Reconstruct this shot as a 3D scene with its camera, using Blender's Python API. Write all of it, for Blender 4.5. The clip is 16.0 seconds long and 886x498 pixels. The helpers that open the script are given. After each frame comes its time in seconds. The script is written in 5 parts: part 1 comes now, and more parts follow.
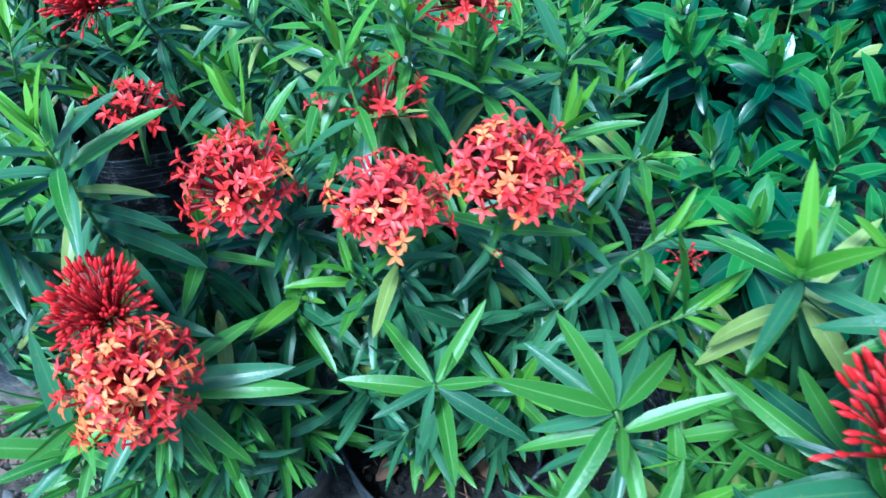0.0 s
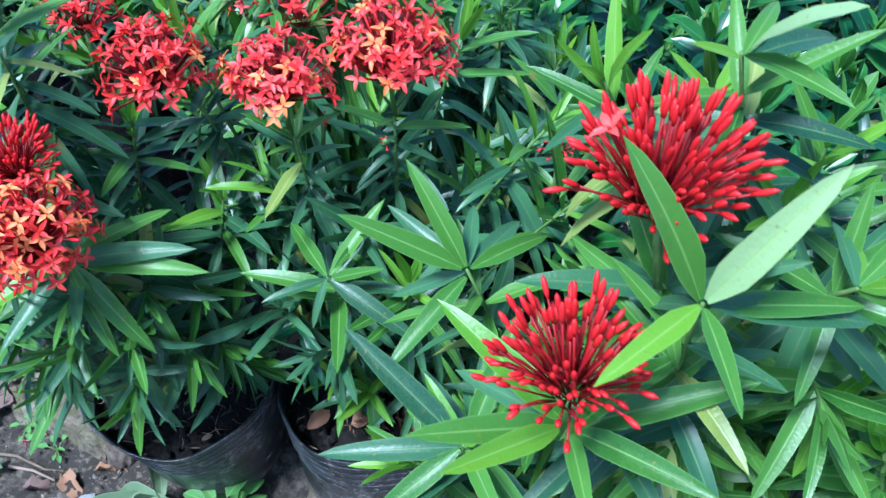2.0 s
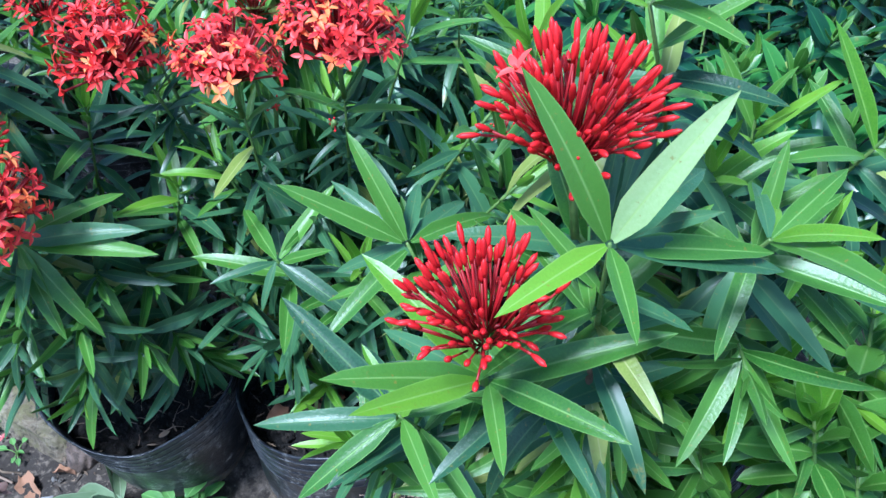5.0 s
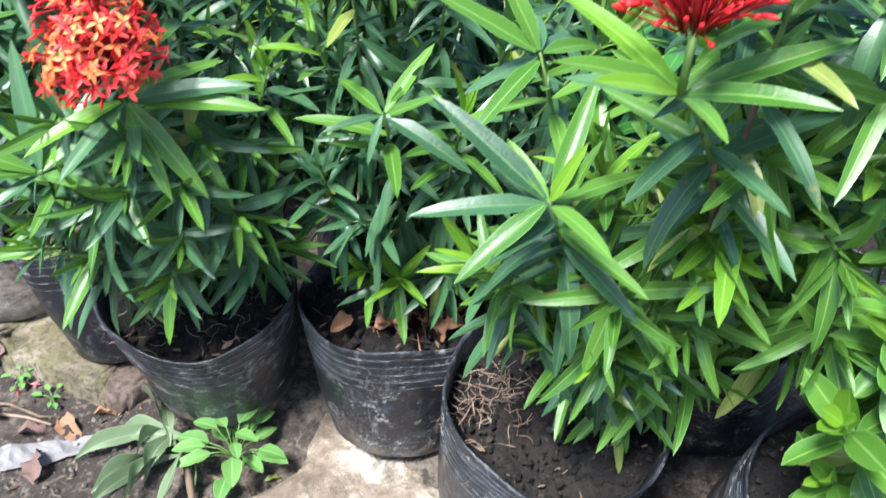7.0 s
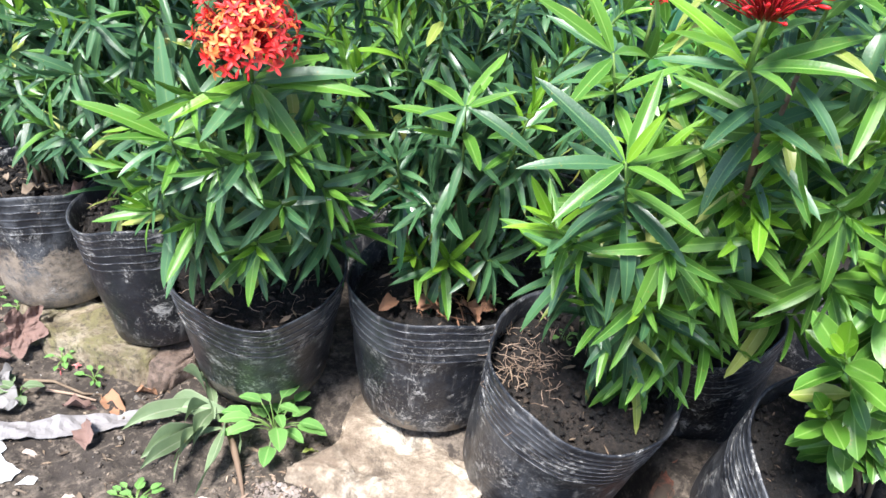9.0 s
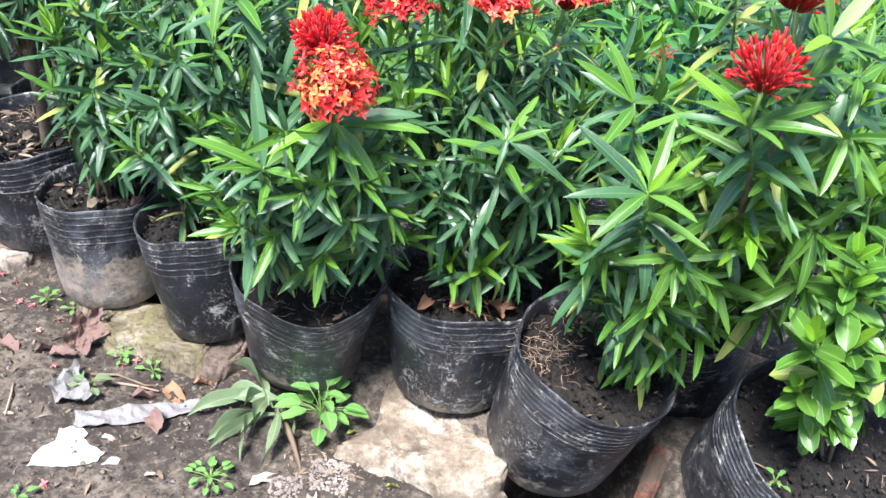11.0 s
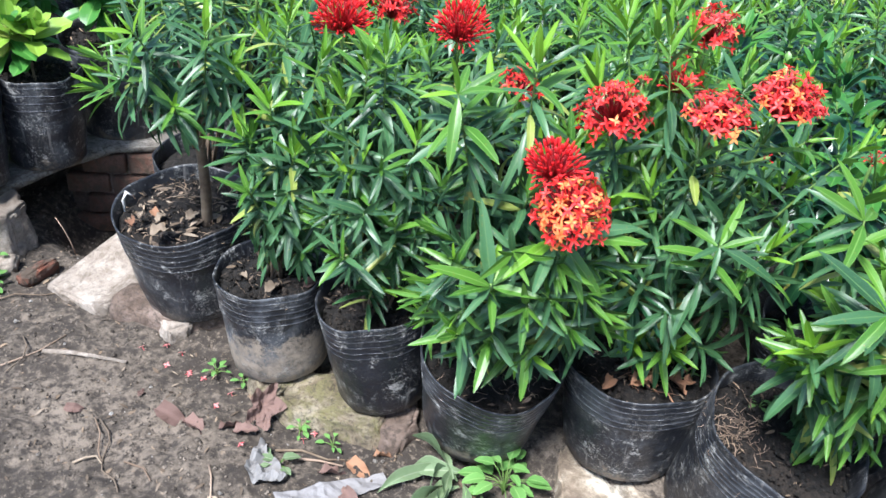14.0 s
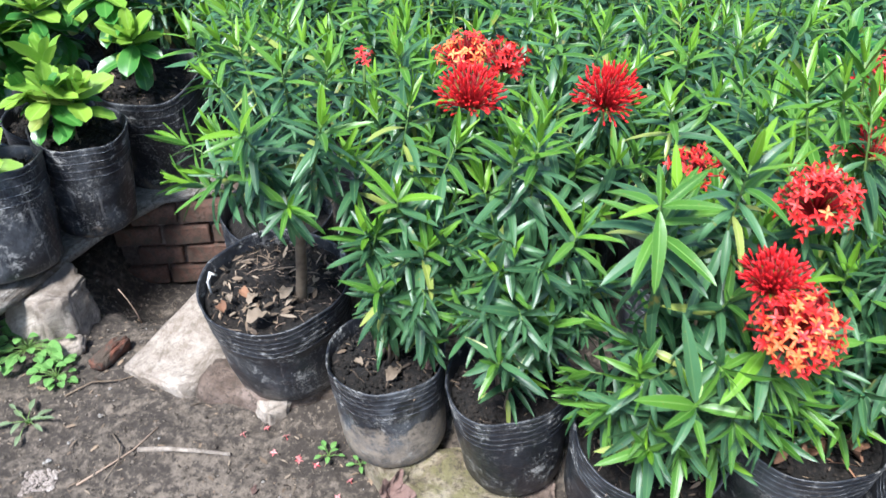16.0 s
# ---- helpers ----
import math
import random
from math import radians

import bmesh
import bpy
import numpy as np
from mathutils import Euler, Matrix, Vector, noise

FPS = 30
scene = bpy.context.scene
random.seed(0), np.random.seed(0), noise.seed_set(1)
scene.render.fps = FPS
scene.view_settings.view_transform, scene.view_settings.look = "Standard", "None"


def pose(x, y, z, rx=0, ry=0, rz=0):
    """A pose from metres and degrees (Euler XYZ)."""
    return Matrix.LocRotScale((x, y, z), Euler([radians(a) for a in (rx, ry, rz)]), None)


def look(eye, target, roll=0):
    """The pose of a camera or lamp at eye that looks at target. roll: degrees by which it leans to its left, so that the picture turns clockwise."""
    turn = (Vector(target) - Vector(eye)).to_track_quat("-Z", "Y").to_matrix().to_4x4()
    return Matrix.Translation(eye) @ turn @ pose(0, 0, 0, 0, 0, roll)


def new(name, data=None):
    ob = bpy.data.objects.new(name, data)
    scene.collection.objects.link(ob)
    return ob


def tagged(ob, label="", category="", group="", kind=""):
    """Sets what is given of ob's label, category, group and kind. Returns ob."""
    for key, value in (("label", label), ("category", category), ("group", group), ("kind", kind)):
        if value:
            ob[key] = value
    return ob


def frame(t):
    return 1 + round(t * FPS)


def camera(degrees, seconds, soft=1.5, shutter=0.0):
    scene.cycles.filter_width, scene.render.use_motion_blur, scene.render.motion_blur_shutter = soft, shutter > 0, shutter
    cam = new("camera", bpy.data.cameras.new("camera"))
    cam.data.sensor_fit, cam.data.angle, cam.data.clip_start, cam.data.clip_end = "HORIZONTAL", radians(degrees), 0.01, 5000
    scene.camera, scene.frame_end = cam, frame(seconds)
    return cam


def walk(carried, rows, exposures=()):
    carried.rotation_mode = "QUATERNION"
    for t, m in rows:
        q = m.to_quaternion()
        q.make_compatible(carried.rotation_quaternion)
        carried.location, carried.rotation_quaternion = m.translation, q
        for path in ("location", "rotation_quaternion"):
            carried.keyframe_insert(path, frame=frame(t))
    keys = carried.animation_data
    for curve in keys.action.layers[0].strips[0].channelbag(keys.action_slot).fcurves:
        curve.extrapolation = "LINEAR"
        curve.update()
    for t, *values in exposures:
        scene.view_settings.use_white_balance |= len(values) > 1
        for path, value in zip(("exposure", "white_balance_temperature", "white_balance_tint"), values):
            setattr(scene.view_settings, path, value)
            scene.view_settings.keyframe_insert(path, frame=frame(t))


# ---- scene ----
cam = camera(56.5, 16.0, shutter=0.4)
PATH = [
    (0, (0.038, 0.046, 1.192), (0.007, 1.45, -0.232), -0.5),
    (0.5, (0.095, -0.001, 1.171), (0.009, 1.455, -0.198), -0.5),
    (1, (0.123, -0.032, 1.132), (-0.003, 1.447, -0.208), -0.3),
    (1.5, (0.148, -0.058, 1.11), (-0.009, 1.447, -0.198), -0.5),
    (2, (0.182, -0.078, 1.087), (0.017, 1.463, -0.178), -0.2),
    (2.5, (0.196, -0.086, 1.061), (0.047, 1.487, -0.165), 0.8),
    (3, (0.206, -0.093, 1.067), (0.072, 1.498, -0.138), 1.1),
    (3.2, (0.21, -0.097, 1.067), (0.071, 1.499, -0.131), 1.0),
    (5.3, (0.219, -0.104, 1.054), (0.08, 1.477, -0.157), 0.9),
    (5.5, (0.219, -0.11, 1.048), (0.083, 1.473, -0.165), 0.8),
    (6, (0.195, -0.149, 1.023), (0.101, 1.462, -0.159), 0.8),
    (6.5, (0.141, -0.187, 0.966), (0.098, 1.467, -0.158), 0.8),
    (7, (0.092, -0.237, 0.926), (0.064, 1.421, -0.192), 1.9),
    (7.5, (0.065, -0.308, 0.889), (0.048, 1.377, -0.189), 4.4),
    (8, (0.023, -0.349, 0.879), (0.042, 1.374, -0.136), 5.9),
    (8.2, (0.013, -0.357, 0.885), (0.048, 1.377, -0.112), 5.9),
    (10.3, (-0.14, -0.549, 0.933), (0.058, 1.203, -0.01), 8.7),
    (10.5, (-0.148, -0.559, 0.946), (0.054, 1.194, 0.005), 8.6),
    (11, (-0.178, -0.577, 1.0), (0.044, 1.163, 0.039), 8.1),
    (11.5, (-0.198, -0.604, 1.02), (0.019, 1.132, 0.052), 7.9),
    (12, (-0.237, -0.631, 1.063), (-0.062, 1.113, 0.1), 7.2),
    (12.5, (-0.268, -0.611, 1.105), (-0.143, 1.139, 0.146), 6.1),
    (13, (-0.317, -0.584, 1.138), (-0.201, 1.158, 0.162), 5.3),
    (13.5, (-0.393, -0.542, 1.149), (-0.255, 1.181, 0.144), 5.2),
    (14, (-0.469, -0.502, 1.16), (-0.289, 1.205, 0.133), 5.4),
    (14.5, (-0.517, -0.467, 1.202), (-0.312, 1.226, 0.158), 4.3),
    (15, (-0.579, -0.408, 1.219), (-0.377, 1.272, 0.155), 3.1),
    (15.5, (-0.666, -0.346, 1.233), (-0.473, 1.317, 0.139), 2.5),
    (16, (-0.712, -0.245, 1.273), (-0.488, 1.382, 0.132), 1.3),
]
walk(cam, [(t, look(eye, target, roll)) for t, eye, target, roll in PATH],
     [(0, 1.04, 4230, -6), (1.3, 1.03, 4600, 0), (3, 0.99, 4700, 6), (5.5, 1.07, 4850, 8), (6.5, 1.32, 5300, 9), (7.5, 1.66, 6200, 11), (11, 1.69, 6050, 12), (13, 1.36, 5850, 10), (16, 1.37, 5800, 9)])

# ---- light ----
world = bpy.data.worlds.new("world")
scene.world = world
world.use_nodes = True
wn = world.node_tree.nodes
sky = wn.new("ShaderNodeTexSky")
sky.sky_type, sky.sun_disc = "NISHITA", False
sky.sun_elevation, sky.sun_rotation = radians(58), radians(213)
wn["Background"].inputs["Strength"].default_value = 0.104
world.node_tree.links.new(sky.outputs[0], wn["Background"].inputs["Color"])
sun = new("sun", bpy.data.lights.new("sun", "SUN"))
sun.data.energy, sun.data.angle, sun.data.color = 4.3, radians(14), (1.0, 0.96, 0.9)
sun.matrix_world = look((-1.5, -2.3, 4.4), (0, 0, 0))


# ---- materials ----
class Nodes:
    """A small builder for node materials."""

    def __init__(self, name, rough=0.6, metal=0.0):
        self.m = bpy.data.materials.new(name)
        self.m.use_nodes = True
        self.t = self.m.node_tree
        self.b = self.t.nodes["Principled BSDF"]
        self.b.inputs["Roughness"].default_value = rough
        self.b.inputs["Metallic"].default_value = metal

    def add(self, kind, **sets):
        n = self.t.nodes.new("ShaderNode" + kind)
        for k, v in sets.items():
            if k in n.inputs:
                n.inputs[k].default_value = v
        return n

    def link(self, a, b):
        self.t.links.new(a, b)

    def coords(self, which="Object"):
        return self.add("TexCoord").outputs[which]

    def noise(self, scale, detail=4.0, rough=0.6, coord=None, warp=0.0):
        n = self.add("TexNoise", Scale=scale, Detail=detail, Roughness=rough, Distortion=warp)
        self.link(coord if coord is not None else self.coords(), n.inputs["Vector"])
        return n.outputs["Fac"]

    def ramp(self, fac, stops):
        n = self.add("ValToRGB")
        e = n.color_ramp.elements
        while len(e) < len(stops):
            e.new(0.5)
        for el, (p, c) in zip(e, stops):
            el.position = p
            el.color = (*c, 1) if not isinstance(c, float) else (c, c, c, 1)
        self.link(fac, n.inputs["Fac"])
        return n.outputs["Color"]

    def mix(self, fac, a, b, blend="MIX"):
        n = self.t.nodes.new("ShaderNodeMix")
        n.data_type, n.blend_type = "RGBA", blend
        for v, i in ((fac, 0), (a, 6), (b, 7)):
            if hasattr(v, "is_linked"):
                self.link(v, n.inputs[i])
            else:
                n.inputs[i].default_value = v if isinstance(v, float) else (*v, 1)
        return n.outputs[2]

    def math(self, op, a, b=0.0):
        n = self.t.nodes.new("ShaderNodeMath")
        n.operation = op
        for v, i in ((a, 0), (b, 1)):
            if hasattr(v, "is_linked"):
                self.link(v, n.inputs[i])
            else:
                n.inputs[i].default_value = v
        return n.outputs[0]

    def bump(self, height, strength, distance=0.002):
        n = self.add("Bump", Strength=strength, Distance=distance)
        self.link(height, n.inputs["Height"])
        self.link(n.outputs[0], self.b.inputs["Normal"])

    def colour(self, c):
        self.link(c, self.b.inputs["Base Color"])
        return self.m


def leaf_material(name, dark, light, rib, translucent=0.3, rough=0.34, vary=0.5):
    n = Nodes(name, rough)
    n.b.inputs["Specular IOR Level"].default_value = 0.46
    uv = n.add("SeparateXYZ")
    n.link(n.coords("UV"), uv.inputs[0])
    across = n.math("ABSOLUTE", n.math("SUBTRACT", uv.outputs[0], 0.5))
    oi = n.add("ObjectInfo").outputs["Random"]
    isl = n.add("NewGeometry").outputs["Random Per Island"]
    rnd = n.math("FRACT", n.math("ADD", oi, isl))
    base = n.mix(n.math("MULTIPLY", rnd, vary), dark, light)
    blotch = n.noise(60, 3)
    base = n.mix(n.ramp(blotch, [(0.35, 0.0), (0.75, 0.45)]), base, light)
    ribs = n.ramp(across, [(0.0, 0.9), (0.025, 0.6), (0.055, 0.0)])
    base = n.mix(ribs, base, rib)
    edge = n.ramp(across, [(0.44, 0.0), (0.49, 0.55)])
    base = n.mix(edge, base, rib)
    sick = n.ramp(n.noise(23, 6, 0.75), [(0.61, 0.0), (0.67, 0.7)])
    base = n.mix(sick, base, (0.22, 0.17, 0.03))
    groove = n.ramp(across, [(0.0, 0.0), (0.06, 1.0)])
    n.bump(n.math("ADD", n.math("MULTIPLY", groove, 0.5), n.noise(34, 3)), 0.25, 0.0012)
    n.colour(base)
    tr = n.add("BsdfTranslucent")
    n.link(n.mix(0.5, base, light), tr.inputs["Color"])
    mx = n.add("MixShader", Fac=translucent)
    n.link(n.b.outputs[0], mx.inputs[1])
    n.link(tr.outputs[0], mx.inputs[2])
    n.link(mx.outputs[0], n.t.nodes["Material Output"].inputs["Surface"])
    return n.m


LEAF_OLD = leaf_material("leaf_mature", (0.014, 0.050, 0.023), (0.064, 0.158, 0.061), (0.105, 0.190, 0.070), 0.12, 0.37, 0.9)
LEAF_MID = leaf_material("leaf_midlife", (0.030, 0.105, 0.012), (0.100, 0.230, 0.028), (0.190, 0.330, 0.080), 0.18, 0.37, 0.9)
LEAF_NEW = leaf_material("leaf_young", (0.080, 0.225, 0.014), (0.225, 0.420, 0.030), (0.270, 0.450, 0.090), 0.28, 0.38, 0.8)
LEAF_BROAD = leaf_material("leaf_broad", (0.026, 0.115, 0.022), (0.070, 0.220, 0.036), (0.120, 0.280, 0.060), 0.2, 0.33, 0.8)
# dark leaf tone; also puts the shade among inner shoots into the leaf colour
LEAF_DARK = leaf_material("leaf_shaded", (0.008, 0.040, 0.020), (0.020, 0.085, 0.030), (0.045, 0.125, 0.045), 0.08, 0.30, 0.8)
LEAF_LIME = leaf_material("leaf_lime", (0.120, 0.280, 0.030), (0.310, 0.480, 0.060), (0.330, 0.500, 0.110), 0.32, 0.36, 0.8)
LEAF_PALE = leaf_material("leaf_pale", (0.28, 0.43, 0.14), (0.46, 0.57, 0.30), (0.36, 0.50, 0.17), 0.25, 0.3)
LEAF_YELLOW = leaf_material("leaf_yellowing", (0.200, 0.270, 0.045), (0.380, 0.420, 0.120), (0.42, 0.44, 0.17), 0.25)


def petal_material(name, c1, c2, rough=0.5):
    n = Nodes(name, rough)
    oi = n.add("ObjectInfo").outputs["Random"]
    c = n.mix(oi, c1, c2)
    c = n.mix(n.ramp(n.noise(90, 2), [(0.35, 0.0), (0.8, 0.5)]), c, c2)
    n.colour(c)
    tr = n.add("BsdfTranslucent")
    n.link(c, tr.inputs["Color"])
    mx = n.add("MixShader", Fac=0.25)
    n.link(n.b.outputs[0], mx.inputs[1])
    n.link(tr.outputs[0], mx.inputs[2])
    n.link(mx.outputs[0], n.t.nodes["Material Output"].inputs["Surface"])
    return n.m


RED = petal_material("petal_red", (0.58, 0.010, 0.012), (0.76, 0.034, 0.026))
BUD_RED = petal_material("petal_bud_red", (0.56, 0.006, 0.012), (0.76, 0.018, 0.022))
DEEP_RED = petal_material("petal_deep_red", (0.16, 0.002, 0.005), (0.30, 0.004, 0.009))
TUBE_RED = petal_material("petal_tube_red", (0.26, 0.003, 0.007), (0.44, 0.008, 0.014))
CORAL = petal_material("petal_coral", (0.72, 0.018, 0.028), (0.85, 0.085, 0.072))
ORANGE = petal_material("petal_orange", (0.84, 0.125, 0.028), (0.90, 0.330, 0.100))


def stem_material(name, c1, c2, rough=0.7):
    n = Nodes(name, rough)
    f = n.noise(45, 4)
    n.bump(n.noise(220, 3), 0.5, 0.002)
    return n.colour(n.ramp(f, [(0.3, c1), (0.7, c2)]))


STEM_GREEN = stem_material("stem_green", (0.07, 0.15, 0.03), (0.16, 0.24, 0.06), 0.5)
STEM_WOOD = stem_material("stem_wood", (0.085, 0.055, 0.035), (0.20, 0.15, 0.10), 0.85)


def bag_material(name, mud_height, dust_sheen_max=0.5, mud=(0.20, 0.160, 0.120)):
    n = Nodes(name, 0.42)
    sep = n.add("SeparateXYZ")
    n.link(n.coords(), sep.inputs[0])
    rnd = n.add("ObjectInfo").outputs["Random"]
    far = n.add("VectorMath")
    far.operation = "SCALE"
    far.inputs[0].default_value = (7.3, 3.1, 5.7)
    n.link(rnd, far.inputs["Scale"])
    shift = n.add("VectorMath")
    n.link(n.coords(), shift.inputs[0])
    n.link(far.outputs[0], shift.inputs[1])
    co = shift.outputs[0]
    plastic = n.mix(n.noise(7, 5, 0.65, co), (0.0055, 0.0065, 0.0095), (0.017, 0.019, 0.025))
    # dust, and the film's cool bluish sheen put into the same colour
    dust_sheen = n.ramp(n.noise(7, 11, 0.78, co, 0.2), [(0.48, 0.0), (0.66, dust_sheen_max)])
    c = n.mix(dust_sheen, plastic, (0.115, 0.122, 0.135))
    speck = n.ramp(n.noise(170, 8, 0.85, co), [(0.545, 0.0), (0.60, 0.85)])
    c = n.mix(n.math("MULTIPLY", speck, n.ramp(n.noise(12, 4, 0.6, co), [(0.42, 0.0), (0.6, 1.0)])), c, (0.32, 0.31, 0.29))
    scuff = n.ramp(n.noise(24, 12, 0.85, co, 0.3), [(0.548, 0.0), (0.615, 0.8)])
    c = n.mix(scuff, c, (0.40, 0.39, 0.37))
    stretch = n.add("Mapping")
    stretch.inputs["Scale"].default_value = (90.0, 90.0, 7.0)
    n.link(co, stretch.inputs["Vector"])
    streak = n.ramp(n.noise(1.0, 4, 0.6, stretch.outputs[0]), [(0.60, 0.0), (0.70, 0.4)])
    c = n.mix(streak, c, (0.22, 0.21, 0.20))
    h = n.math("ADD", sep.outputs[2], n.math("MULTIPLY", n.math("SUBTRACT", n.noise(14, 9, 0.78, co), 0.5), 0.22))
    line = n.ramp(n.math("ADD", n.math("MULTIPLY", h, 3.0), 0.3), [(0.3 + mud_height * 3.0, 1.0), (0.3 + mud_height * 3.0 + 0.05, 0.0)])
    line = n.math("MULTIPLY", line, n.ramp(n.noise(45, 8, 0.78, co), [(0.36, 0.1), (0.58, 0.95)]))
    c = n.mix(line, c, mud)
    n.link(n.mix(n.math("MAXIMUM", dust_sheen, line), (0.36, 0.36, 0.36), (0.85, 0.85, 0.85)), n.b.inputs["Roughness"])
    n.bump(n.math("ADD", n.noise(16, 5, 0.6, co), n.math("MULTIPLY", n.noise(150, 3, 0.5, co), 0.12)), 0.5, 0.008)
    return n.colour(c)


BAG = bag_material("black_film", -0.03, 0.3)
BAG_MUDDY = bag_material("black_film_muddy", 0.095, 0.95, (0.27, 0.22, 0.17))
BAG_DUSTY = bag_material("black_film_dusty", 0.0, 0.6)


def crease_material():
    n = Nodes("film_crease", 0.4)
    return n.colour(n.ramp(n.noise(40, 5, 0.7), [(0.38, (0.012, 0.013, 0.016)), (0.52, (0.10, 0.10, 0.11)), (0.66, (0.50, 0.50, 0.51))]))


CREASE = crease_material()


def earth_material(name, dark, mid, pale, scale=1.0, bump=0.7):
    n = Nodes(name, 0.95)
    big = n.noise(2.4 * scale, 6, 0.6)
    c = n.ramp(big, [(0.38, dark), (0.50, mid), (0.64, pale)])
    fine = n.noise(55 * scale, 8, 0.75)
    patch = n.noise(11 * scale, 7, 0.7, warp=0.6)
    c = n.mix(n.ramp(patch, [(0.42, 0.75), (0.52, 0.0)]), c, dark)
    c = n.mix(n.ramp(patch, [(0.55, 0.0), (0.66, 0.7)]), c, pale)
    c = n.mix(n.ramp(fine, [(0.43, 0.95), (0.51, 0.0)]), c, dark)
    c = n.mix(n.ramp(fine, [(0.54, 0.0), (0.61, 0.85)]), c, pale)
    grit = n.add("TexVoronoi", Scale=130.0 * scale)
    n.link(n.coords(), grit.inputs["Vector"])
    sel = n.add("SeparateXYZ")
    n.link(grit.outputs["Color"], sel.inputs[0])
    speck = n.math("MULTIPLY", n.ramp(grit.outputs["Distance"], [(0.16, 1.0), (0.30, 0.0)]), n.ramp(sel.outputs[0], [(0.72, 0.0), (0.80, 0.7)]))
    c = n.mix(speck, c, pale)
    n.bump(n.math("ADD", n.math("MULTIPLY", fine, 0.6), n.math("ADD", n.noise(14 * scale, 5), n.math("MULTIPLY", speck, 0.3))), bump, 0.012)
    return n.colour(c)


EARTH = earth_material("damp_earth", (0.030, 0.023, 0.018), (0.080, 0.064, 0.049), (0.165, 0.132, 0.102))
EARTH_CRUMB = earth_material("earth_crumb", (0.035, 0.027, 0.020), (0.125, 0.100, 0.077), (0.24, 0.195, 0.155), 1.3)
SOIL = earth_material("potting_soil", (0.004, 0.003, 0.0024), (0.009, 0.0066, 0.005), (0.026, 0.019, 0.0145), 1.6, 1.0)
CLOD = earth_material("soil_clod", (0.005, 0.004, 0.003), (0.015, 0.011, 0.008), (0.050, 0.037, 0.028), 2.2, 1.0)


def stone_material(name, c1, c2, c3, moss=0.0, dirt=0.5, grain=0.7, relief=1.0):
    n = Nodes(name, 0.88)
    c = n.ramp(n.noise(9, 10, 0.75), [(0.40, c1), (0.50, c2), (0.61, c3)])
    if moss:
        c = n.mix(n.ramp(n.noise(19, 9, 0.75, warp=0.6), [(0.47, 0.0), (0.58, moss)]), c, (0.175, 0.165, 0.055))
    c = n.mix(n.ramp(n.noise(80, 6, 0.75), [(0.51, 0.0), (0.60, grain)]), c, (0.06, 0.046, 0.034))
    c = n.mix(n.ramp(n.noise(8, 9, 0.75, warp=0.7), [(0.49, 0.0), (0.575, dirt + 0.25)]), c, (0.085, 0.064, 0.046))
    n.bump(n.math("ADD", n.noise(26, 10, 0.78), n.math("MULTIPLY", n.noise(160, 4), 0.3)), relief, 0.016)
    return n.colour(c)


STONE = stone_material("pale_stone", (0.20, 0.160, 0.125), (0.31, 0.26, 0.215), (0.42, 0.365, 0.31), 0.0, 0.3, 0.35, 0.6)
STONE_MOSSY = stone_material("mossy_stone", (0.14, 0.105, 0.068), (0.26, 0.205, 0.135), (0.40, 0.340, 0.240), 0.7, 0.2)
LIME_CRUMB = stone_material("lime_crumbs", (0.28, 0.225, 0.19), (0.46, 0.385, 0.335), (0.62, 0.54, 0.48), 0.0, 0.1, 0.1)
STONE_BROWN = stone_material("brown_stone", (0.11, 0.075, 0.055), (0.19, 0.135, 0.105), (0.29, 0.215, 0.175), 0.0, 0.4)
# pale stone; patches of sunlight are put in as its lightest colour
SUNLIT_STONE = stone_material("sunlit_stone", (0.16, 0.12, 0.085), (0.31, 0.25, 0.185), (0.64, 0.58, 0.48), 0.0, 0.5, 0.25, 0.5)
BRICK = stone_material("red_brick", (0.16, 0.055, 0.032), (0.25, 0.085, 0.050), (0.32, 0.15, 0.10), 0.0, 0.7)
WALL_BRICK = stone_material("dirty_wall_brick", (0.085, 0.045, 0.032), (0.14, 0.068, 0.046), (0.20, 0.11, 0.08), 0.0, 0.7)
BOARD = stone_material("grey_board", (0.19, 0.165, 0.14), (0.28, 0.25, 0.215), (0.38, 0.35, 0.31))


def dry_material(name, c1, c2):
    n = Nodes(name, 0.8)
    oi = n.add("ObjectInfo").outputs["Random"]
    isl = n.add("NewGeometry").outputs["Random Per Island"]
    f = n.math("FRACT", n.math("ADD", n.math("ADD", oi, isl), n.math("MULTIPLY", n.noise(30, 4), 0.4)))
    n.bump(n.noise(90, 4), 0.5, 0.002)
    return n.colour(n.mix(f, c1, c2))


DRY_LEAF = dry_material("dry_leaf", (0.14, 0.065, 0.035), (0.36, 0.19, 0.105))
DRY_GREY = dry_material("dry_grey_leaf", (0.12, 0.085, 0.07), (0.21, 0.155, 0.13))
CHIPS = dry_material("dry_chips", (0.03, 0.02, 0.014), (0.24, 0.17, 0.11))
STRAW = dry_material("dry_straw", (0.10, 0.072, 0.05), (0.32, 0.25, 0.18))
ROOTS = dry_material("dry_roots", (0.13, 0.085, 0.055), (0.36, 0.26, 0.19))
PLAIN_WHITE = dry_material("plain_white", (0.42, 0.41, 0.40), (0.60, 0.59, 0.57))
GREY_PAPER = dry_material("grey_paper", (0.13, 0.120, 0.120), (0.21, 0.198, 0.196))
FOIL = dry_material("grey_plastic", (0.12, 0.113, 0.108), (0.34, 0.325, 0.315))
PALE_DRY = dry_material("pale_dry_leaf", (0.30, 0.23, 0.18), (0.52, 0.43, 0.36))
MAPLE = dry_material("brown_dead_leaf", (0.105, 0.060, 0.048), (0.18, 0.110, 0.090))
PINK = dry_material("faded_petal", (0.40, 0.04, 0.05), (0.62, 0.30, 0.28))
